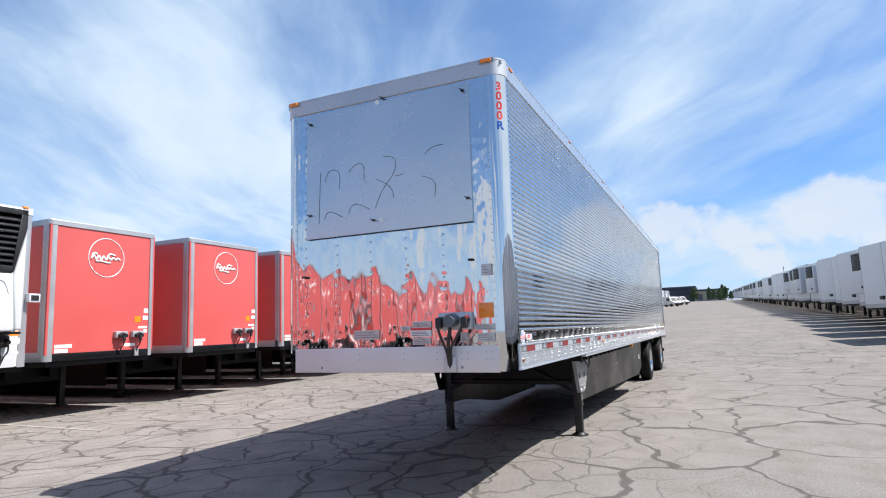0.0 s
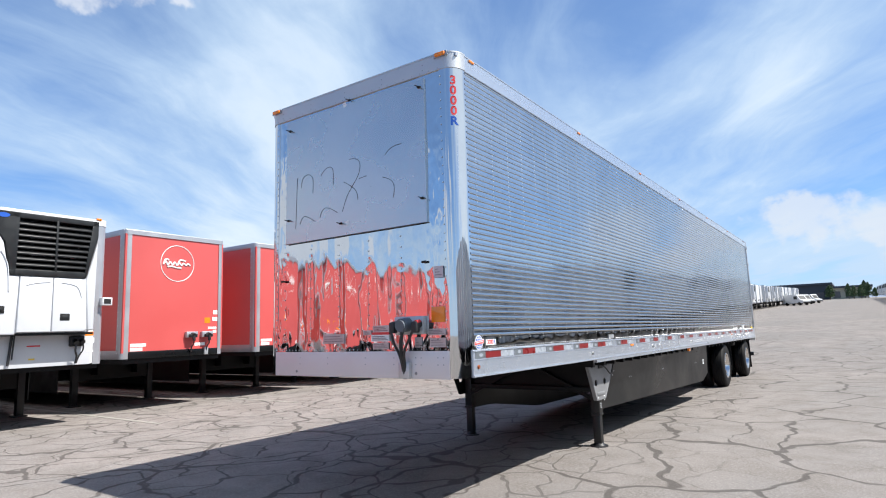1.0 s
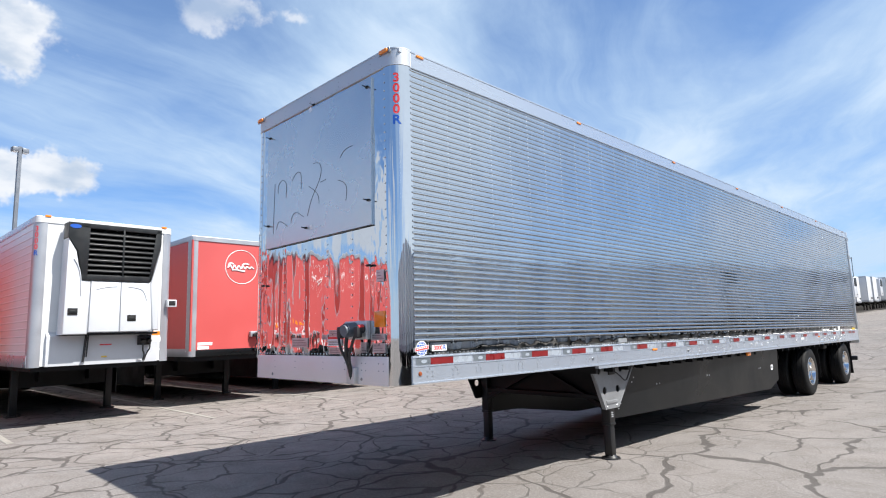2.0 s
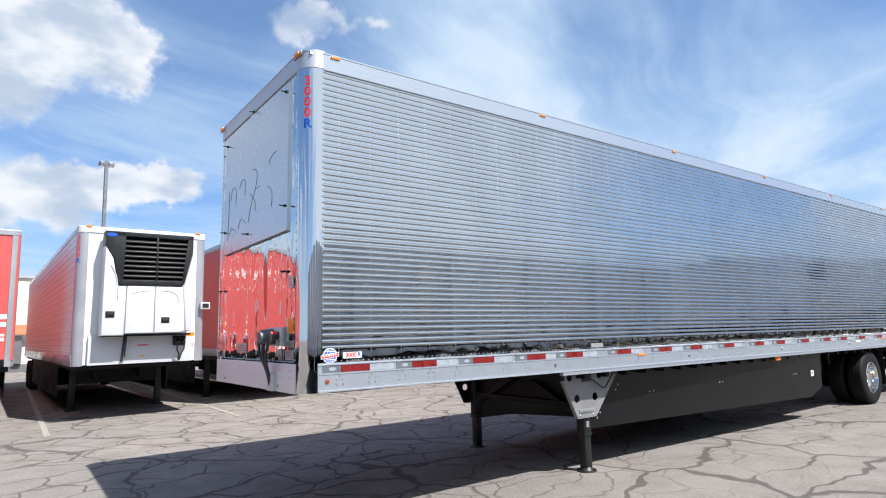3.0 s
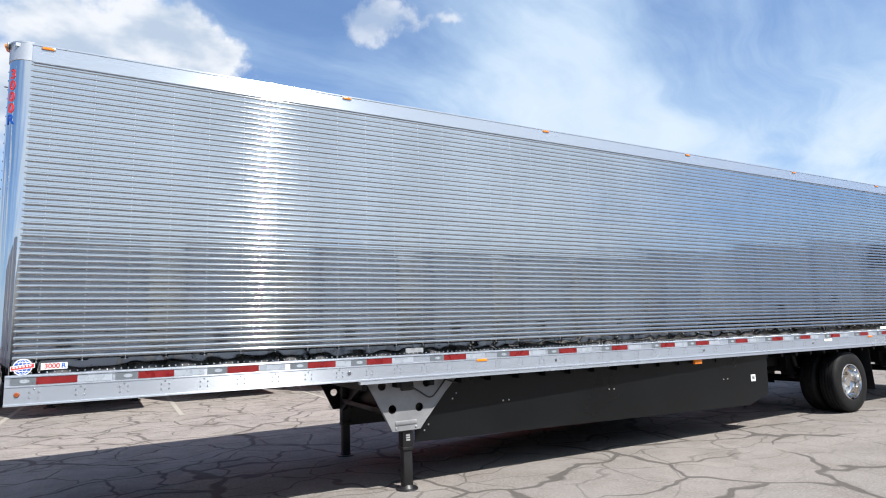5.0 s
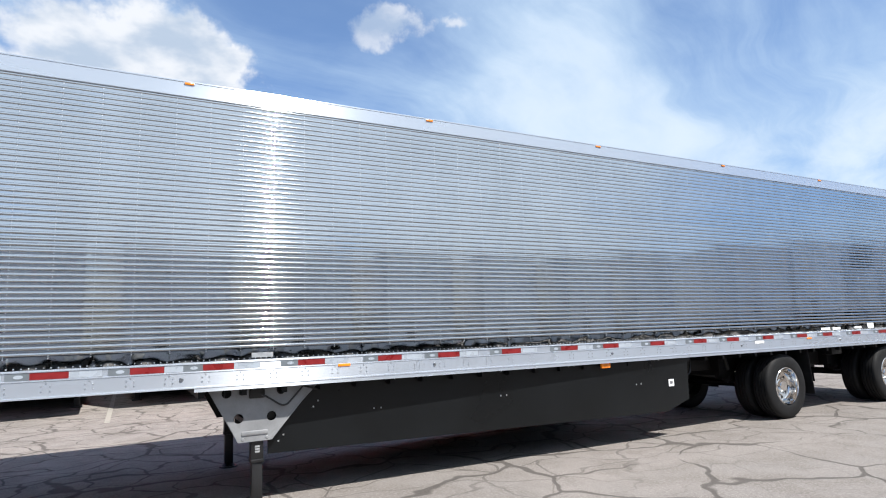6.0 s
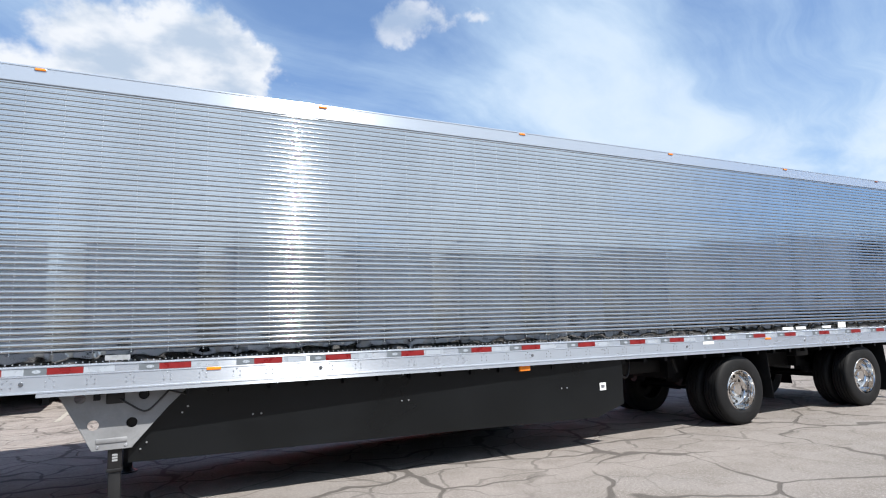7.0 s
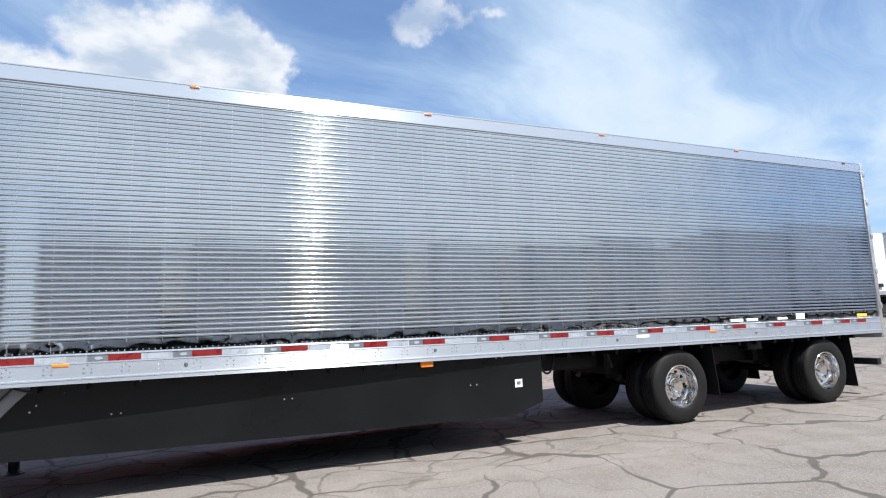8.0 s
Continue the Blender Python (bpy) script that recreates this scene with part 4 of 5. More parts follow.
        if not side:
            bm = bmesh.new()
            spots = []
            for y, z in ((4.70, 0.80), (6.28, 0.80), (8.40, 0.775), (4.86, 1.09), (6.3, 1.085), (7.30, 1.08), (8.75, 1.07)):
                spots += [(inset(y - 0.04) - 0.004, y - 0.04, z), (inset(y + 0.04) - 0.004, y + 0.04, z)]
            spots += [(inset(y) - 0.004, y, z) for y, z in ((4.06, 0.93), (4.01, 0.875), (3.71, 0.63), (3.66, 0.575))]
            domes(bm, spots, 0.010, (1, 0, 0), 8)
            tagged(part("skirt_bolts", bm, RIVET, skirt), kind="stuff")
            x = inset(9.0) - 0.008
            part("sticker", boxed(x - 0.004, x + 0.002, 8.95, 9.05, 0.705, 0.80), WHITE_LABEL, skirt)
            part("sticker_mark", boxed(x + 0.0015, x + 0.003, 8.972, 9.028, 0.735, 0.775), BOLT, skirt)
    lamp = part("side_lamp", boxed(-0.05, -0.010, 7.73, 7.88, 1.025, 1.10, 0.01), AMBER, root, "amber turn lamp under the rail")
    part("lamp_bracket", boxed(-0.06, -0.045, 7.72, 7.92, 1.04, 1.15, 0.004), BLACK_FRAME, lamp)
    # wheels: dual tyres on two spread axles
    tyre_line = [(0.13, 0.292), (0.138, 0.305), (0.142, 0.34), (0.143, 0.40), (0.137, 0.45), (0.122, 0.484), (0.105, 0.497), (0.082, 0.502), (0.080, 0.490), (0.072, 0.490), (0.070, 0.503),
                 (0.030, 0.505), (0.028, 0.492), (0.020, 0.492), (0.018, 0.506)]
    tyre_line = tyre_line + [(-x, r) for x, r in tyre_line[::-1]]
    rim_line = [(0.132, 0.296), (0.138, 0.290), (0.136, 0.279), (0.118, 0.272), (0.05, 0.262), (0.005, 0.252), (-0.012, 0.238), (-0.020, 0.20), (-0.022, 0.15), (-0.010, 0.118), (0.002, 0.105)]
    hub_line = [(0.0, 0.112), (0.02, 0.108), (0.028, 0.095), (0.06, 0.088), (0.075, 0.078), (0.078, 0.03), (0.078, 0.001)]
    for axle_y in (11.60, 14.68):
        part("axle", tube(bmesh.new(), (-WIDE + 0.25, axle_y, 0.505), (-0.25, axle_y, 0.505), 0.063, 16), BLACK_FRAME, root)
        for side in (0, 1):
            out = -1 if side else 1
            for inner in (0, 1):
                x = (-0.185 - 0.335 * inner) if not side else (-WIDE + 0.185 + 0.335 * inner)
                c = (x, axle_y, 0.503)
                wheel = new("wheel")
                wheel.parent = root
                tagged(wheel, "black tyre on a polished aluminium rim")
                part("tyre", turned(bmesh.new(), [(out * p, r) for p, r in tyre_line], c, 56), RUBBER, wheel)
                part("rim", turned(bmesh.new(), [(out * p * (1 if not inner else -1), r) for p, r in rim_line], c, 48), CHROME if not inner else BLACK_FRAME, wheel)
                if not inner:
                    part("hub", turned(bmesh.new(), [(out * p, r) for p, r in hub_line], c, 32), CHROME, wheel)
                    bm = bmesh.new()
                    for k in range(10):
                        a = 2 * math.pi * (k + 0.5) / 10
                        p = Vector((x - out * 0.022, axle_y + 0.1425 * math.cos(a), 0.503 + 0.1425 * math.sin(a)))
                        tube(bm, p, p + Vector((out * 0.04, 0, 0)), 0.014, 8, 0.011)
                    part("wheel_nuts", bm, CHROME, wheel)
                    # dark discs on the uncut rim imitate the shade inside the hand holes
                    for k in range(10):
                        a = 2 * math.pi * k / 10
                        p = Vector((x - out * 0.021, axle_y + 0.198 * math.cos(a), 0.503 + 0.198 * math.sin(a)))
                        part("hand_hole", tube(bmesh.new(), p, p + Vector((out * 0.004, 0, 0)), 0.026, 14), DARK, wheel)
            xs_ = -0.78 if not side else -WIDE + 0.78
            part("air_spring", tube(bmesh.new(), (xs_, axle_y + 0.42, 0.62), (xs_, axle_y + 0.42, 0.88), 0.14, 20), RUBBER, root)
            bm = bmesh.new()
            bar(bm, (xs_, axle_y - 0.60, 0.72), (xs_, axle_y + 0.50, 0.56), 0.10, 0.09)
            bar(bm, (xs_, axle_y - 0.60, 0.62), (xs_, axle_y - 0.60, 0.95), 0.12, 0.14)
            part("trailing_arm", bm, BLACK_FRAME, root)
            bm = bmesh.new()
            tube(bm, (xs_ - 0.02, axle_y - 0.26, 0.62), (xs_ - 0.02, axle_y - 0.46, 0.64), 0.085, 16)
            part("brake_chamber", bm, LEG_BLACK, root)
        for side in (0, 1):
            xm = -0.36 if not side else -WIDE + 0.36
            y = axle_y + 0.63
            bm = boxed(xm - 0.31, xm + 0.31, y, y + 0.008, 0.20 if axle_y > 13 else 0.32, 1.06)
            for v in bm.verts:
                v.co.y += (1.06 - v.co.z) * 0.10
            part("mud_flap", bm, RUBBER, root, "black rubber mud flap")
    bm = bmesh.new()
    tube(bm, (-0.45, 10.65, 1.08), (-0.45, 10.75, 0.80), 0.03, 8)
    part("valve_pipe", bm, BLACK_FRAME, root)
    bm = boxed(-WIDE / 2 - 0.50, -WIDE / 2 + 0.50, 10.9, 15.4, 0.72, 1.10, 0.01)
    part("slider_frame", bm, BLACK_FRAME, root)
    for y in (10.75, 12.45, 13.75, 15.45):
        part("slider_beam", boxed(-WIDE + 0.62, -0.62, y, y + 0.12, 0.70, 1.10), BLACK_FRAME, root)
    part("air_tank", tube(bmesh.new(), (-WIDE / 2 - 0.45, 13.1, 0.92), (-WIDE / 2 + 0.45, 13.1, 0.92), 0.13, 18), BLACK_FRAME, root)
    part("valve_box", boxed(-0.30, -0.12, 13.05, 13.35, 0.92, 1.10, 0.01), BLACK_FRAME, root)
    line_curve("air_hose", [(-0.15, 9.30, 1.05), (-0.18, 9.42, 0.86), (-0.2, 9.55, 0.80), (-0.25, 9.66, 0.95), (-0.3, 9.7, 1.08)], 0.014, CABLE, root)
    bm = bmesh.new()
    box(bm, -WIDE + 0.12, -0.06, LONG - 0.16, LONG - 0.05, 0.50, 0.61, 0.008)
    for x in (-WIDE + 0.55, -0.62):
        box(bm, x, x + 0.07, LONG - 0.15, LONG - 0.07, 0.6, 1.1, 0.005)
    part("rear_bumper", bm, LEG_BLACK, root, "black rear impact guard")
    return root


build_trailer()

# ---- parked rows: each trailer's front is at x = 0 and looks along +x ----


def box_ring(half, long, corner, steps=6):
    """The plan of a trailer body with rounded front corners."""
    pts = []
    for sgn in (-1, 1):
        arc = []
        for k in range(steps + 1):
            a = math.pi / 2 * k / steps
            arc.append((-corner + corner * math.sin(a), sgn * (half - corner + corner * math.cos(a))))
        pts += arc if sgn < 0 else arc[::-1]
    return pts + [(-long, half), (-long, -half)]


def running_gear(root, long, half, tandem=1.25, detail=True):
    """Landing legs, chassis and wheels for a parked trailer."""
    for s in (-1, 1):
        bm = boxed(-2.80, -2.66, s * 0.95 - 0.07, s * 0.95 + 0.07, 0.03, 1.15, 0.006)
        leg = part("landing_leg", bm, LEG_BLACK, root)
        part("foot_plate", boxed(-2.86, -2.60, s * 0.95 - 0.13, s * 0.95 + 0.13, 0.0, 0.03, 0.004), LEG_BLACK, leg)
    bm = bmesh.new()
    box(bm, -2.76, -2.70, -0.95, 0.95, 0.62, 0.70)
    bar(bm, (-2.75, -0.9, 0.55), (-4.2, -0.6, 1.1), 0.05, 0.05)
    bar(bm, (-2.75, 0.9, 0.55), (-4.2, 0.6, 1.1), 0.05, 0.05)
    part("brace", bm, BLACK_FRAME, root)
    part("underfloor", boxed(-long + 0.1, -0.06, -half + 0.06, half - 0.06, 1.06, 1.20), BLACK_FRAME, root)
    for s in (-1, 1):
        part("frame_beam", boxed(-long + 0.4, -2.4, s * 0.5 - 0.06, s * 0.5 + 0.06, 0.74, 1.06), BLACK_FRAME, root)
    part("cross_plate", boxed(-2.74, -2.70, -0.95, 0.95, 0.70, 1.06), BLACK_FRAME, root)
    # added full-width panel: blocks the lit ground behind, keeps the underside dark
    part("axle_plate", boxed(-long + 3.3, -long + 3.35, -1.24, 1.24, 0.12, 1.06), RUBBER, root, "black full-width panel added to hide lit ground behind")
    part("bogie", boxed(-long + 0.9, -long + 4.0, -0.55, 0.55, 0.72, 1.08, 0.01), BLACK_FRAME, root)
    tyre = [(0.13, 0.30), (0.142, 0.34), (0.143, 0.42), (0.13, 0.48), (0.09, 0.50), (-0.09, 0.50), (-0.13, 0.48), (-0.142, 0.40), (-0.13, 0.30)]
    rim = [(0.13, 0.30), (0.125, 0.28), (0.05, 0.26), (0.0, 0.22), (0.0, 0.12), (0.06, 0.09), (0.06, 0.001)]

    def side_turn(profile, c, out):
        bm = turned(bmesh.new(), [(out * p, r) for p, r in profile], (0, 0, 0), 28)
        bmesh.ops.transform(bm, matrix=Matrix.Translation(c) @ Matrix.Rotation(math.pi / 2, 4, "Z"), verts=bm.verts[:])
        return bm

    for ax in (long - 1.6, long - 1.6 - tandem):
        for s in (-1, 1):
            wheel = new("wheel")
            wheel.parent = root
            tagged(wheel, "dusty black dual tyre")
            part("tyre", side_turn(tyre, (-ax, s * (half - 0.16), 0.5), s), RUBBER, wheel)
            part("rim", side_turn(rim, (-ax, s * (half - 0.16), 0.5), s), BOLT if s > 0 else BLACK_FRAME, wheel)


def build_red_trailer():
    half, long = 1.27, 15.4
    root = thing("red_trailer", "red box trailer with grey corner posts and white round emblem, parked", "trailer", "row of parked red trailers")
    part("body", swept(bmesh.new(), box_ring(half, long, 0.02, 2), "z", [1.30, 2.0, 2.7, 3.4, 3.97]), RED_PAINT, root)
    for s in (-1, 1):
        pts = []
        for k in range(9):
            a = math.pi / 2 * k / 8
            pts.append((-0.10 + 0.115 * math.sin(a), s * (half - 0.10 + 0.115 * math.cos(a))))
        ring = [(-0.20, s * (half + 0.015))] + pts + [(0.015, s * (half - 0.14))] + [(0.005, s * (half - 0.14)), (-0.09, s * (half - 0.09)), (-0.20, s * (half + 0.003))]
        part("corner_post", swept(bmesh.new(), ring, "z", [1.17, 3.96]), SILVER_POST, root, "grey rounded corner post")
        bm = bmesh.new()
        domes(bm, [(-0.17, s * (half + 0.016), z) for z in np.arange(1.3, 3.9, 0.15)], 0.014, (0, s, 0), 6)
        part("post_rivets", bm, RIVET, root)
        part("top_rail", boxed(-long, -0.05, s * half - 0.015, s * half + 0.018, 3.94, 4.06, 0.004), SILVER_POST, root)
        part("bottom_rail", boxed(-long, -0.08, s * half - 0.015, s * half + 0.02, 1.17, 1.36, 0.004), SILVER_POST, root)
    part("front_cap", swept(bmesh.new(), [(x * 1.0 + 0.02 if x > -1 else x, y * 1.012) for x, y in box_ring(half, 0.3, 0.10, 8)], "z", [3.955, 4.05]), SILVER_POST, root)
    part("roof", boxed(-long, -0.02, -half, half, 4.04, 4.075, 0.01), CAP, root)
    # skirts added on the red trailers to block light underneath
    for s in (-1, 1):
        part("side_skirt", boxed(-11.4, -3.0, s * (half - 0.07) - 0.006, s * (half - 0.07) + 0.006, 0.34, 1.17), BLACK_FRAME, root, "black side skirt panel added to darken the underside")
    part("front_sill", boxed(-0.02, 0.018, -half + 0.14, half - 0.14, 1.17, 1.325, 0.006), SKIRT, root, "dark grey lower sill")
    # ring emblem: circle outline and abstract white script bars
    ring = [(0.002, 0.43 * math.cos(2 * math.pi * k / 40), 3.37 + 0.43 * math.sin(2 * math.pi * k / 40)) for k in range(40)]
    emblem = line_curve("emblem_ring", ring, 0.0085, LOGO_WHITE, root, "thin white circle on the front", True)
    strokes = [[(0.003, -0.34 + 0.0115 * k, 3.36 + (0.05 - 0.0006 * k) * math.sin(k * 0.62)) for k in range(60)], [(0.003, -0.26 + 0.05 * k, 3.275 + 0.014 * math.sin(k * 0.8)) for k in range(8)],
               [(0.003, -0.36, 3.33), (0.003, -0.35, 3.43), (0.003, -0.27, 3.47), (0.003, -0.23, 3.43)], [(0.003, 0.0, 3.33), (0.003, 0.02, 3.43), (0.003, 0.10, 3.47), (0.003, 0.20, 3.44)]]
    line_curve("emblem_figure", strokes, 0.019, LOGO_WHITE, emblem)
    # boxes, couplings, labels
    for y in (0.38, 0.80):
        box_ob = part("connector_box", boxed(-0.002, 0.09, y - 0.15, y + 0.15, 1.60, 1.74, 0.012), SILVER_POST, root, "grey connector box")
        bm = bmesh.new()
        tube(bm, (0.09, y, 1.66), (0.16, y, 1.64), 0.06, 16)
        tube(bm, (0.15, y, 1.64), (0.17, y, 1.52), 0.035, 12)
        box(bm, 0.08, 0.16, y - 0.10, y + 0.10, 1.60, 1.68, 0.015)
        part("coupling", bm, LEG_BLACK, box_ob)
        line_curve("cable", [(0.15, y, 1.60), (0.14, y + 0.03, 1.46), (0.08, y - 0.02, 1.38), (0.04, y, 1.25)], 0.016, CABLE, box_ob)
    part("cable_clamp", boxed(0.018, 0.06, 0.74, 0.84, 1.18, 1.36, 0.005), CAP, root)
    for y0, y1, z0, z1, mat in ((-1.08, -0.72, 1.43, 1.50, WHITE_LABEL), (-1.08, -0.80, 1.335, 1.41, WHITE_LABEL), (0.50, 0.78, 1.40, 1.47, WHITE_LABEL), (0.86, 1.10, 1.80, 1.85, WHITE_LABEL),
                                (1.00, 1.12, 2.16, 2.26, WHITE_LABEL), (0.98, 1.12, 2.00, 2.09, WHITE_LABEL), (0.76, 0.92, 1.94, 2.08, AMBER), (1.0, 1.1, 1.70, 1.77, WHITE_LABEL)):
        part("label", boxed(-0.002, 0.0035, y0, y1, z0, z1), mat, root)
    running_gear(root, long, half)
    return root


def build_reefer():
    half, long = 1.285, 14.8
    root = thing("reefer_trailer", "white refrigerated trailer with black-grilled cooling unit and ribbed sides", "trailer")
    part("body", swept(bmesh.new(), box_ring(half - 0.012, long, 0.10, 6), "z", [1.16, 2.1, 3.1, 3.96]), WHITE_PAINT, root)
    for s in (-1, 1):
        bm = bmesh.new()
        ribs = [(0.0, 1.36)]
        for k in range(17):
            z = 1.42 + k * 0.148
            ribs += [(0.0, z), (0.008, z + 0.01), (0.008, z + 0.024), (0.0, z + 0.034)]
        ribs.append((0.0, 3.93))
        for xa, xb in ((-long, -0.14),):
            a = [bm.verts.new((xa, s * (half + d), z)) for d, z in ribs]
            b = [bm.verts.new((xb, s * (half + d), z)) for d, z in ribs]
            for i in range(len(ribs) - 1):
                bm.faces.new((a[i], b[i], b[i + 1], a[i + 1]) if s < 0 else (a[i], a[i + 1], b[i + 1], b[i]))
        part("side_skin", bm, REEFER_SKIN, root, "white ribbed side skin")
        part("bottom_rail", boxed(-long, -0.10, s * half - 0.012, s * half + 0.016, 1.14, 1.37, 0.004), RAIL, root)
        part("top_rail", boxed(-long, -0.10, s * half - 0.012, s * half + 0.016, 3.92, 4.04, 0.004), RAIL, root)
        pts = []
        for k in range(9):
            a = math.pi / 2 * k / 8
            pts.append((-0.14 + 0.15 * math.sin(a), s * (half - 0.14 + 0.15 * math.cos(a))))
        ring = [(-0.18, s * (half + 0.01))] + pts + [(0.01, s * (half - 0.19)), (0.0, s * (half - 0.19)), (-0.13, s * (half - 0.13)), (-0.18, s * (half - 0.01))]
        part("corner_post", swept(bmesh.new(), ring, "z", [1.14, 3.93]), SILVER_POST, root, "grey rounded corner post")
        part("side_skirt", boxed(-11.0, -3.0, s * (half - 0.06) - 0.006, s * (half - 0.06) + 0.006, 0.32, 1.14), BLACK_FRAME, root)
    part("front_cap", swept(bmesh.new(), [(x + 0.016 if x > -0.25 else x, y * 1.01) for x, y in box_ring(half, 0.3, 0.14, 8)], "z", [3.925, 4.045]), WHITE_PAINT, root)
    part("roof", boxed(-long, -0.05, -half, half, 4.035, 4.065, 0.01), CAP, root)
    # lower white bulkhead, curved at its foot
    sec = [(0.0, 1.15), (0.06, 1.15), (0.075, 1.25), (0.075, 1.72), (0.0, 1.80)]
    bm = bmesh.new()
    rows = []
    for y in (-1.02, 1.02):
        rows.append([bm.verts.new((x, y, z)) for x, z in sec])
    for i in range(len(sec)):
        j = (i + 1) % len(sec)
        bm.faces.new((rows[0][i], rows[0][j], rows[1][j], rows[1][i]))
    bm.faces.new(rows[0][::-1]); bm.faces.new(rows[1])
    bmesh.ops.recalc_face_normals(bm, faces=bm.faces[:])
    part("bulkhead", bm, WHITE_PLASTIC, root)
    # cooling unit
    unit = new("cooling_unit")
    unit.parent = root
    tagged(unit, "white cooling unit with a wide black louvred grille")
    D = 0.43
    part("housing", boxed(0.0, D - 0.05, -0.80, 0.83, 1.76, 2.82, 0.03), WHITE_PLASTIC, unit)
    part("hood", boxed(0.0, D - 0.17, -0.82, 0.87, 2.80, 3.89, 0.02), WHITE_PLASTIC, unit)

    def slab(outline, x0, x1, bevel=0.015):
        bm = bmesh.new()
        a = [bm.verts.new((x0, y, z)) for y, z in outline]
        b = [bm.verts.new((x1, y, z)) for y, z in outline]
        n = len(outline)
        for i in range(n):
            bm.faces.new((a[i], a[(i + 1) % n], b[(i + 1) % n], b[i]))
        bm.faces.new(a[::-1]); bm.faces.new(b)
        bmesh.ops.recalc_face_normals(bm, faces=bm.faces[:])
        if bevel:
            rim = [e for e in bm.edges if all(abs(v.co.x - x1) < 1e-6 for v in e.verts)]
            bmesh.ops.bevel(bm, geom=rim, offset=bevel, segments=3, affect="EDGES", profile=0.5)
        return bm

    # black frame with a slanted cheek, built round a recessed louvre field
    frame_bars = [[(-0.84, 3.92), (0.90, 3.92), (0.90, 3.82), (-0.80, 3.82)], [(-0.58, 2.90), (0.72, 2.90), (0.70, 2.79), (-0.56, 2.79)],
                  [(-0.84, 3.92), (-0.46, 3.92), (-0.48, 2.79), (-0.56, 2.79), (-0.66, 3.35), (-0.84, 3.62)], [(0.90, 3.92), (0.80, 3.92), (0.66, 2.79), (0.70, 2.79), (0.80, 3.2), (0.90, 3.60)]]
    for outline in frame_bars:
        part("grille_frame", slab(outline, 0.10, D, 0.012), BLACK_GRILLE, unit)
    part("grille_back", boxed(D - 0.165, D - 0.14, -0.60, 0.85, 2.82, 3.90), DARK, unit)
    for k in range(9):
        z = 2.93 + k * 0.105
        bm = boxed(D - 0.11, D - 0.005, -0.50, 0.82 - 0.012 * (8 - k), z, z + 0.034, 0.008)
        for v in bm.verts:
            v.co.z -= (v.co.x - (D - 0.11)) * 0.75
        part("slat", bm, BLACK_GRILLE, unit)
    for y in (0.16,):
        part("grille_rib", boxed(D - 0.07, D + 0.002, y - 0.018, y + 0.018, 2.88, 3.84, 0.005), BLACK_GRILLE, unit)
    for k in range(5):
        z = 3.02 + k * 0.16
        part("coil_tube", boxed(D - 0.137, D - 0.125, -0.24, 0.56, z, z + 0.022, 0.003), RIVET, unit)
    part("badge", slab([(-0.80 + 0.075 + 0.10 * math.cos(a), 3.84 + 0.042 * math.sin(a)) for a in [2 * math.pi * k / 16 for k in range(16)]], D, D + 0.008, 0.0), SIGN_BLUE, unit, "plain blue oval badge")
    # doors and cheek panels
    part("door", slab([(-0.40, 2.77), (0.135, 2.77), (0.135, 1.78), (-0.42, 1.78)], D - 0.06, D - 0.005, 0.018), WHITE_PLASTIC, unit)
    part("door", slab([(0.145, 2.77), (0.70, 2.77), (0.76, 1.82), (0.70, 1.78), (0.145, 1.78)], D - 0.06, D - 0.005, 0.018), WHITE_PLASTIC, unit)
    part("cheek_panel", slab([(-0.83, 3.62), (-0.68, 3.36), (-0.575, 2.78), (-0.41, 2.77), (-0.43, 1.74), (-0.86, 1.74)], 0.05, D - 0.012, 0.03), WHITE_PLASTIC, unit)
    part("cheek_panel", slab([(0.91, 3.58), (0.82, 3.18), (0.715, 2.77), (0.775, 1.80), (0.90, 1.80)], 0.05, D - 0.02, 0.03), WHITE_PLASTIC, unit)
    for pts in ([(-0.30, 2.62), (-0.15, 2.68), (0.08, 2.69)], [(0.28, 2.69), (0.50, 2.67), (0.60, 2.58), (0.64, 2.42)], [(-0.72, 3.20), (-0.62, 3.05), (-0.58, 2.75), (-0.57, 2.50)]):
        line_curve("crease", [(D - 0.004, y, z) for y, z in pts], 0.010, WHITE_PLASTIC, unit)
    for y, z in ((-0.70, 2.18), (0.36, 2.05)):
        latch = part("latch", boxed(D - 0.015, D + 0.002, y - 0.085, y + 0.085, z - 0.065, z + 0.065, 0.008), DARK, unit, "black recessed latch")
        part("latch_paddle", boxed(D, D + 0.010, y - 0.05, y + 0.05, z - 0.035, z + 0.03, 0.006), BLACK_GRILLE, latch)
    part("unit_base", boxed(0.05, D - 0.04, -0.84, 0.90, 1.725, 1.765, 0.008), BLACK_FRAME, unit)
    bm = bmesh.new()
    tube(bm, (0.12, -0.36, 1.73), (0.12, -0.40, 1.20), 0.022, 10)
    tube(bm, (0.15, -0.33, 1.73), (0.14, -0.35, 1.30), 0.014, 10)
    part("drain_hose", bm, CABLE, root)
    bm = bmesh.new()
    box(bm, 0.08, 0.17, 0.60, 0.86, 1.50, 1.70, 0.02)
    tube(bm, (0.17, 0.68, 1.60), (0.24, 0.68, 1.56), 0.05, 14)
    tube(bm, (0.17, 0.80, 1.62), (0.24, 0.80, 1.58), 0.04, 14)
    conn = part("connector_box", bm, LEG_BLACK, root, "black connector box with couplings")
    line_curve("cable", [(0.22, 0.68, 1.54), (0.22, 0.66, 1.40), (0.16, 0.74, 1.32), (0.12, 0.72, 1.18)], 0.018, CABLE, conn)
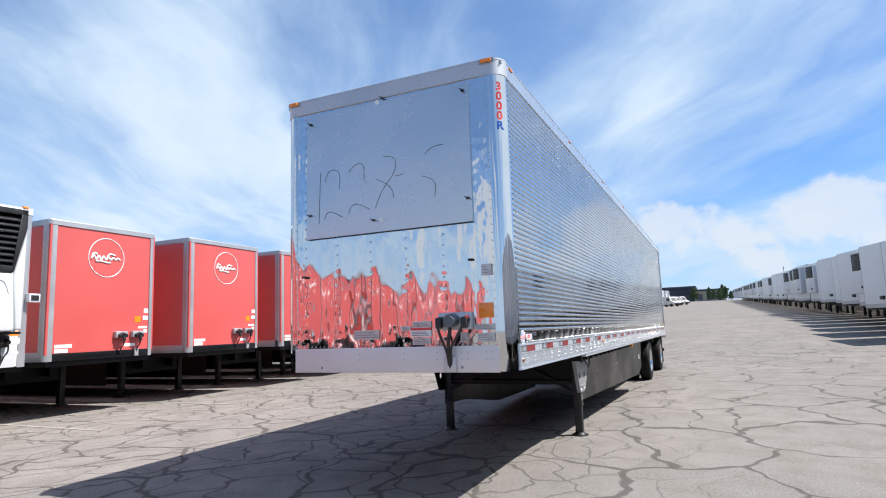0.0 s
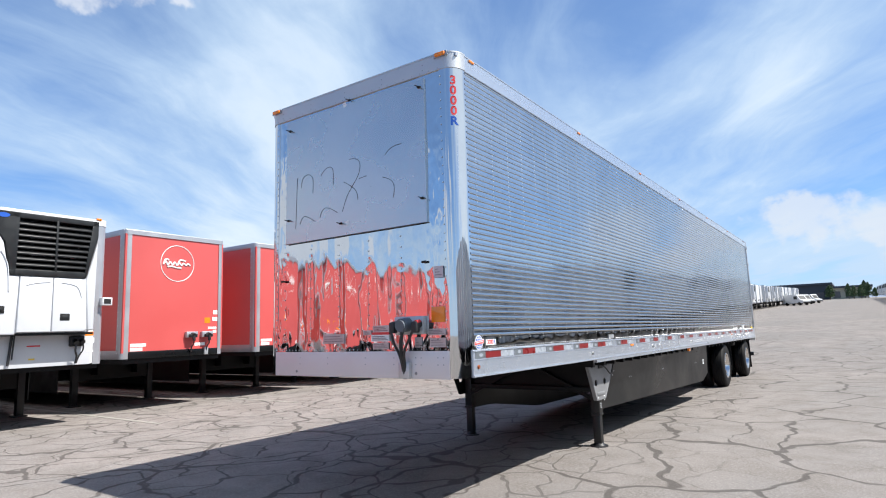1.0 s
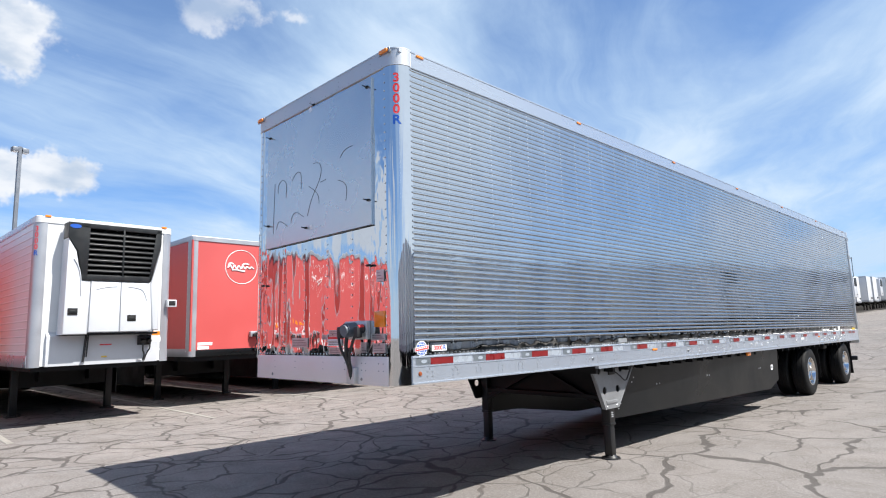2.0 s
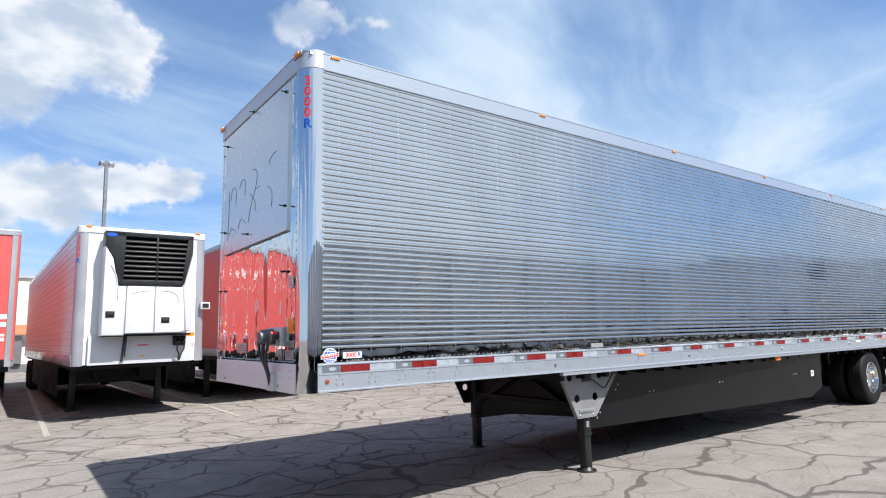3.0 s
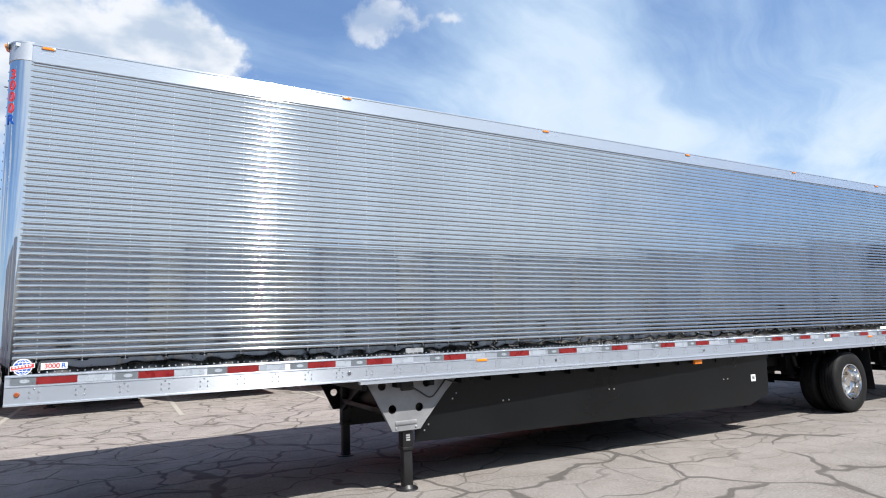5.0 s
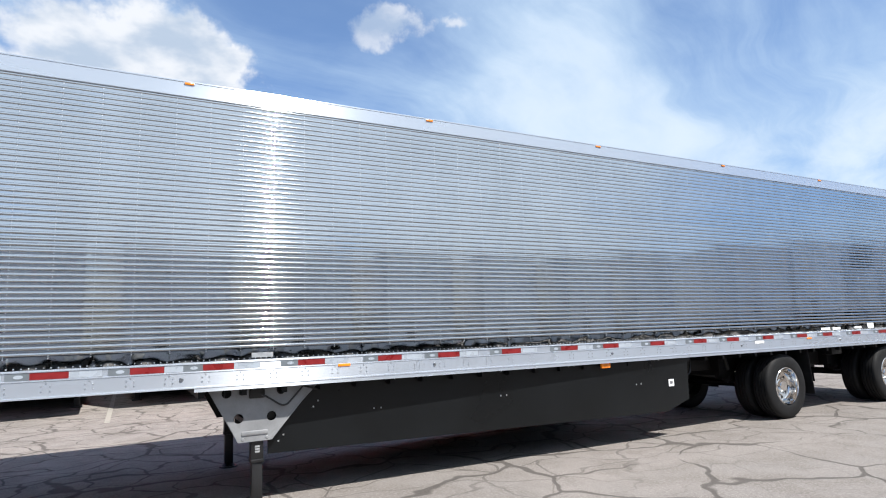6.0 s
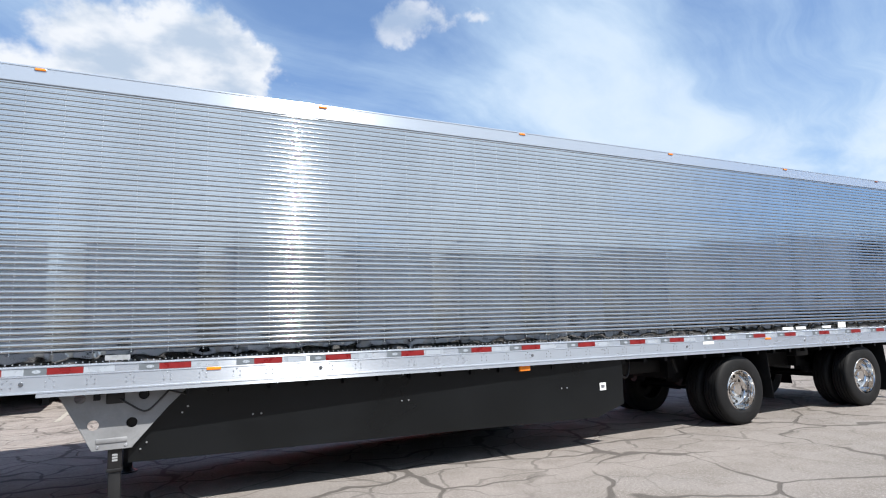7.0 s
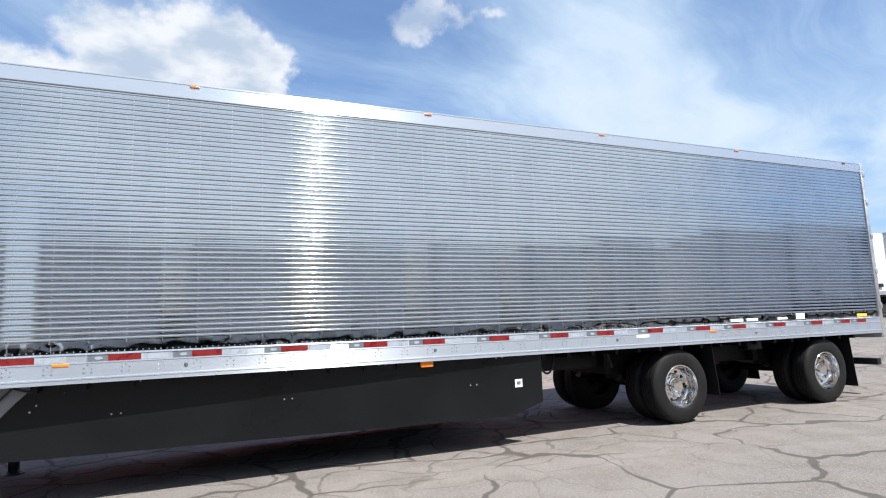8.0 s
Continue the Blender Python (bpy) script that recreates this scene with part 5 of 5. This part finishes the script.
    line_curve("cable", [(0.22, 0.80, 1.56), (0.20, 0.84, 1.44), (0.14, 0.78, 1.34), (0.12, 0.74, 1.18)], 0.014, CABLE, conn)
    for y0, y1, z0, z1, mat in ((0.90, 1.06, 1.70, 1.78, AMBER), (0.92, 1.08, 1.56, 1.66, WHITE_LABEL), (0.95, 1.07, 1.38, 1.42, WHITE_LABEL), (-0.1, 0.12, 1.52, 1.545, SIGN_RED), (-0.06, 0.04, 1.28, 1.31, YELLOW_LABEL)):
        part("label", boxed(0.07, 0.079, y0, y1, z0, z1), mat, root)
    part("control_box", boxed(-0.02, 0.12, half - 0.10, half + 0.10, 2.30, 2.46, 0.01), WHITE_PLASTIC, root)
    part("control_screen", boxed(0.115, 0.125, half - 0.07, half + 0.07, 2.33, 2.43), DARK, root)
    for s in (-1, 1):
        part("marker_lamp", boxed(-0.03, 0.03, s * 1.1 - 0.05, s * 1.1 + 0.05, 4.035, 4.075, 0.008), AMBER, root)
    for k, ch in enumerate("3000R"):
        lettering("letter", ch, 0.135, SIGN_BLUE if ch == "R" else SIGN_RED, pose(-0.045, -half + 0.025, 3.80 - 0.12 * k, 90, 0, 40), root, 0.001)
    running_gear(root, long, half, 1.3)
    return root


def build_white_trailer(cooled):
    half, long = 1.28, 14.6
    name = "white_reefer_trailer" if cooled else "white_box_trailer"
    root = thing(name, "white refrigerated trailer with a black-grilled cooling unit" if cooled else "plain white box trailer with grey corner posts", "trailer", "row of parked white trailers")
    part("body", swept(bmesh.new(), box_ring(half, long, 0.10, 5), "z", [1.18, 2.1, 3.1, 4.02]), WHITE_PAINT, root)
    for s in (-1, 1):
        part("corner_post", swept(bmesh.new(), [(-0.02, s * (half + 0.012)), (-0.09, s * (half + 0.012)), (-0.09, s * (half - 0.02)), (-0.02, s * (half - 0.02))], "z", [1.18, 4.0]), SILVER_POST, root)
        part("bottom_rail", boxed(-long, -0.06, s * half - 0.01, s * half + 0.02, 1.13, 1.34), SILVER_POST, root)
        part("top_rail", boxed(-long, -0.06, s * half - 0.01, s * half + 0.016, 3.92, 4.04), SILVER_POST, root)
        bm = bmesh.new()
        for k in range(11):
            box(bm, -1.3 * k - 1.0, -1.3 * k - 0.96, s * half - 0.004, s * half + 0.012, 1.34, 3.92)
        part("side_posts", bm, WHITE_PAINT, root)
    part("roof", boxed(-long, -0.05, -half, half, 4.02, 4.05), CAP, root)
    part("front_sill", boxed(-0.02, 0.03, -half + 0.12, half - 0.12, 1.14, 1.32), SILVER_POST, root)
    if cooled:
        unit = new("cooling_unit")
        unit.parent = root
        tagged(unit, "cooling unit with black grille")
        part("housing", boxed(0.0, 0.40, -0.85, 0.85, 1.75, 3.88, 0.04), WHITE_PLASTIC, unit)
        part("grille", boxed(0.36, 0.42, -0.64, 0.64, 2.90, 3.80, 0.05), BLACK_GRILLE, unit)
        bm = bmesh.new()
        for k in range(7):
            box(bm, 0.415, 0.432, -0.56, 0.56, 2.98 + 0.115 * k, 3.01 + 0.115 * k)
        part("louvres", bm, DARK, unit)
        part("latch", boxed(0.40, 0.415, 0.10, 0.36, 2.0, 2.12), DARK, unit)
    else:
        part("connector_box", boxed(0.0, 0.09, 0.3, 0.6, 1.5, 1.66, 0.01), LEG_BLACK, root)
    running_gear(root, long, half, 1.25)
    return root


red = build_red_trailer()
red.matrix_basis = pose(-10.58, 3.60, 0, 0, 0, 1.5)
for x, y, turn in ((-10.38, 6.95, 1.2), (-10.3, 10.3, 1.5), (-10.5, 13.65, 1.5), (-10.4, 17.0, 1.0), (-11.0, -3.2, 1.0), (-10.9, -6.6, 1.5), (-10.8, -9.95, 1.8), (-11.0, -13.3, 1.2), (-10.9, -16.7, 1.5), (-10.8, -20.1, 1.5), (-11.0, -23.5, 1.5), (-10.9, -26.9, 1.5)):
    copy_thing(red, pose(x, y, rise(y), 0, 0, turn))
reefer = build_reefer()
reefer.matrix_basis = pose(-9.80, 0.32, 0, 0, 0, 2.0)

white = build_white_trailer(False)
cooled = build_white_trailer(True)
rng = random.Random(11)
spots = [(-10.6 + rng.uniform(-0.3, 0.3), 30.5 + 3.75 * k, 1.5) for k in range(42)]
right = [(8.6 + rng.uniform(-0.3, 0.3), 24.0 + 3.5 * k, 180 + 13) for k in range(13)] + [(8.4 + rng.uniform(-0.3, 0.3), 69.5 + 4.0 * k, 180 + 12) for k in range(42)]
right += [(10.3 + rng.uniform(-0.2, 0.2), 20.2 - 3.35 * k, 180 - 12) for k in range(11)]
used = {id(white): False, id(cooled): False}
for x, y, turn in spots + right:
    far_side = x > 0
    proto = cooled if rng.random() < (0.5 if far_side else 0.2) and not (far_side and y < 22) else white
    if far_side and 23 < y < 69:                       # the near stretch of the far row
        proto = cooled if round((y - 24) / 3.5) in (2, 7, 8, 9, 11) else white
    m = pose(x, y, rise(y), 0, 0, turn + rng.uniform(-0.8, 0.8))
    if not used[id(proto)]:
        proto.matrix_basis = m
        used[id(proto)] = True
    else:
        copy_thing(proto, m)

# painted bay lines under the near row
for k in range(-8, 6):
    y = 1.98 + 3.35 * k
    bm = boxed(-24.5, -8.3, -0.05, 0.05, 0.003, 0.006)
    ob = tagged(part("bay_line", bm, LINE_PAINT), "worn painted parking bay line on asphalt", "line marking", "parking bay lines", "structure")
    ob.matrix_basis = pose(0, y, 0, 0, 0, 0)

# ---- white vans far up the lane ----


def build_van():
    root = thing("van", "small white delivery van parked far up the lane", "van", "far parked vans")
    sec = [(-2.5, 0.45), (2.5, 0.45), (2.55, 0.95), (1.75, 1.15), (1.15, 2.05), (0.9, 2.2), (-2.4, 2.25), (-2.55, 2.1)]
    bm = swept(bmesh.new(), [(x, z) for x, z in sec], "y", [-0.95, 0.95])
    part("body", bm, WHITE_PAINT, root, smooth=False)
    bm = bmesh.new()
    vs = [bm.verts.new(p) for p in ((1.74, -0.8, 1.2), (1.74, 0.8, 1.2), (1.20, 0.75, 2.02), (1.20, -0.75, 2.02))]
    bm.faces.new(vs)
    bmesh.ops.translate(bm, vec=(0.012, 0, 0.008), verts=bm.verts[:])
    bmesh.ops.solidify(bm, geom=bm.faces[:], thickness=0.004)
    part("windscreen", bm, BLACK_GRILLE, root)
    for s in (-1, 1):
        part("side_window", boxed(0.25, 1.1, s * 0.95 - 0.006, s * 0.95 + 0.006, 1.25, 1.9), BLACK_GRILLE, root)
        for x in (-1.6, 1.6):
            part("wheel", tube(bmesh.new(), (x, s * 0.74, 0.34), (x, s * 0.96, 0.34), 0.34, 20), RUBBER, root)
    part("bumper", boxed(2.45, 2.62, -0.93, 0.93, 0.4, 0.7, 0.03), LEG_BLACK, root)
    return root


van = build_van()
van.matrix_basis = pose(-8.0, 138.0, rise(138.0), 0, 0, -40)
for x, y in ((-8.5, 146.0), (-8.2, 155.0), (-7.2, 165.0)):
    copy_thing(van, pose(x, y, rise(y), 0, 0, -35))

# ---- dock building behind the red row ----


def build_dock():
    root = thing("dock_building", "low cream dock building with an orange band and dock doors", "building")
    x0, x1, y0, y1, top = -56.0, -38.0, -45.0, 24.0, 5.45
    part("wall", boxed(x0, x1, y0, y1, 0.0, top), WALL_CREAM, root)
    part("roof", boxed(x0 - 0.1, x1 + 0.12, y0 - 0.1, y1 + 0.1, top, top + 0.14), CAP, root)
    part("orange_band", boxed(x1 - 0.01, x1 + 0.03, y0, y1, 2.15, 2.72), WALL_ORANGE, root)
    part("plinth", boxed(x1 - 0.01, x1 + 0.06, y0, y1, 0.0, 0.45), DOOR_GREY, root)
    seam = part("panel_joint", boxed(x1 - 0.01, x1 + 0.012, y0, y0 + 0.03, 2.72, top), DOOR_GREY, root)
    for k in range(1, 34):
        again(seam, (0, 2.0 * k, 0))
    door = part("dock_door", boxed(x1 - 0.02, x1 + 0.02, y0 + 2.2, y0 + 4.6, 0.55, 1.95), WHITE_PAINT, root)
    part("dock_seal", boxed(x1, x1 + 0.25, y0 + 1.8, y0 + 2.2, 0.5, 2.10), DOOR_GREY, door)
    part("dock_seal", boxed(x1, x1 + 0.25, y0 + 4.6, y0 + 5.0, 0.5, 2.10), DOOR_GREY, door)
    part("dock_seal", boxed(x1, x1 + 0.25, y0 + 1.8, y0 + 5.0, 1.80, 2.10), DOOR_GREY, door)
    for k in range(1, 19):
        again(door, (0, 3.45 * k, 0))
    lamp = part("wall_lamp", boxed(x1, x1 + 0.2, y0 + 3.2, y0 + 3.6, 3.7, 3.95, 0.02), DOOR_GREY, root)
    for k in range(1, 19):
        again(lamp, (0, 3.45 * k, 0))


build_dock()


def build_pole(x, y, tall, turn=0):
    root = thing("lamp_pole", "tall grey square lamp pole with a box head", "lamp pole", "yard lamp poles")
    part("pole", bar(bmesh.new(), (0, 0, 0.7), (0, 0, tall), 0.15, 0.15), POLE_STEEL, root)
    part("footing", tube(bmesh.new(), (0, 0, 0), (0, 0, 0.75), 0.3, 20), WALL_CREAM, root)
    for s in (-1, 1):
        head = part("lamp_head", boxed(-0.16, 0.16, min(s * 0.07, s * 0.34), max(s * 0.07, s * 0.34), tall - 0.28, tall - 0.06, 0.02), POLE_STEEL, root)
        part("lens", boxed(-0.12, 0.12, min(s * 0.10, s * 0.30), max(s * 0.10, s * 0.30), tall - 0.29, tall - 0.275), WHITE_LABEL, head)
    root.matrix_basis = pose(x, y, rise(y), 0, 0, turn)
    return root


pole = build_pole(-29.9, 1.58, 10.95, 12)
for x, y in ((-27.0, 128.0), (-27.0, 160.0), (-27.0, 205.0), (24.0, 230.0)):
    copy_thing(pole, pose(x, y, rise(y), 0, 0, 10))

# ---- far end of the yard ----


def build_warehouse(x0, x1, y, tall, mat, label):
    root = thing("warehouse", label, "building")
    g = rise(y)
    part("wall", boxed(x0, x1, y, y + 30, g - 0.5, g + tall), mat, root)
    part("roof", boxed(x0 - 1.5, x1 + 1.5, y - 1.5, y + 31, g + tall, g + tall + 0.8), DARK_ROOF, root)
    n = max(3, int((x1 - x0) / 6))
    for k in range(n):
        cx = x0 + (k + 0.5) * (x1 - x0) / n
        part("dock_door", boxed(cx - 1.3, cx + 1.3, y - 0.15, y + 0.02, g + 0.4, g + 3.2), DOOR_GREY, root)
    return root


build_warehouse(-46.0, -8.0, 305.0, 6.5, DARK_ROOF, "long dark warehouse at the far end of the yard")
build_warehouse(-7.0, 6.0, 290.0, 4.5, TAN_WALL, "low tan warehouse at the far end of the yard")


def build_tree(tall, wide, seed):
    rng = random.Random(seed)
    root = thing("tree", "dense dark green tree at the yard's far edge", "tree", "far trees")
    bm = bmesh.new()
    tube(bm, (0, 0, -0.3), (0, 0, tall * 0.55), 0.22, 8, 0.10)
    for k in range(9):
        a, h = rng.uniform(0, 6.28), tall * rng.uniform(0.3, 0.6)
        tube(bm, (0, 0, h), (math.cos(a) * wide * 0.35, math.sin(a) * wide * 0.35, h + tall * 0.2), 0.07, 5, 0.02)
    part("trunk", bm, BARK, root)
    bm = bmesh.new()
    for k in range(900):
        a, u = rng.uniform(0, 6.28), rng.random()
        h = 0.18 + 0.82 * u
        r = wide * 0.5 * math.sin(math.pi * min(1.0, 0.16 + h * 0.84)) ** 0.7 * (0.55 + 0.5 * noise.noise(Vector((math.cos(a) * 2, math.sin(a) * 2, h * 5 + seed)))) * rng.uniform(0.5, 1.1)
        c = Vector((math.cos(a) * r, math.sin(a) * r, h * tall))
        q = Euler((rng.uniform(0, 6), rng.uniform(0, 6), rng.uniform(0, 6))).to_matrix()
        s = rng.uniform(0.22, 0.5)
        vs = [bm.verts.new(c + q @ Vector(p) * s) for p in ((-1, 0, 0), (0, -0.6, 0.15), (1, 0, 0), (0, 0.6, 0.15))]
        bm.faces.new(vs)
    tagged(part("crown", bm, LEAVES, root, smooth=False), kind="stuff")
    return root


trees = [build_tree(9.5, 6.0, 3), build_tree(7.5, 6.5, 8)]
rng = random.Random(5)
first = [True, True]
for k, (x, y, s) in enumerate(((1.2, 262, 0.52), (3.4, 258, 0.66), (5.6, 264, 0.62), (7.6, 261, 0.50), (-0.6, 275, 0.62), (-6.8, 280, 0.78), (4.6, 270, 0.7), (17.0, 262, 0.85), (19.5, 266, 0.8), (27.0, 258, 0.8), (34.0, 260, 0.9),
                               (-22.0, 296, 0.8), (-31.0, 296, 0.7), (-52.0, 290, 0.8), (-60.0, 290, 0.9), (42.0, 258, 0.85), (50.0, 262, 0.9))):
    i = k % 2
    m = pose(x, y, rise(y), 0, 0, rng.uniform(0, 360))
    if first[i]:
        trees[i].matrix_basis, first[i] = m, False
        trees[i].scale = (s, s, s)
    else:
        copy_thing(trees[i], m).scale = (s, s, s)


def build_hills():
    bm = bmesh.new()
    rows = []
    n = 160
    for j, (d, lift_) in enumerate(((1900, -10), (2050, 1.0), (2300, 0.4))):
        row = []
        for i in range(n + 1):
            a = radians(20 + 140 * i / n)
            h = 34 + 26 * noise.noise(Vector((i * 0.08, 0, 3))) + 10 * noise.noise(Vector((i * 0.33, 0, 7)))
            row.append(bm.verts.new((d * math.cos(a), d * math.sin(a), -10 if j == 0 else 28 + h * lift_)))
        rows.append(row)
    for a, b in zip(rows, rows[1:]):
        for i in range(n):
            bm.faces.new((a[i], a[i + 1], b[i + 1], b[i]))
    tagged(part("backdrop_hills", bm, HILL), "low hills on the horizon, distance haze in their blue-grey colour", "hills", kind="structure")


build_hills()
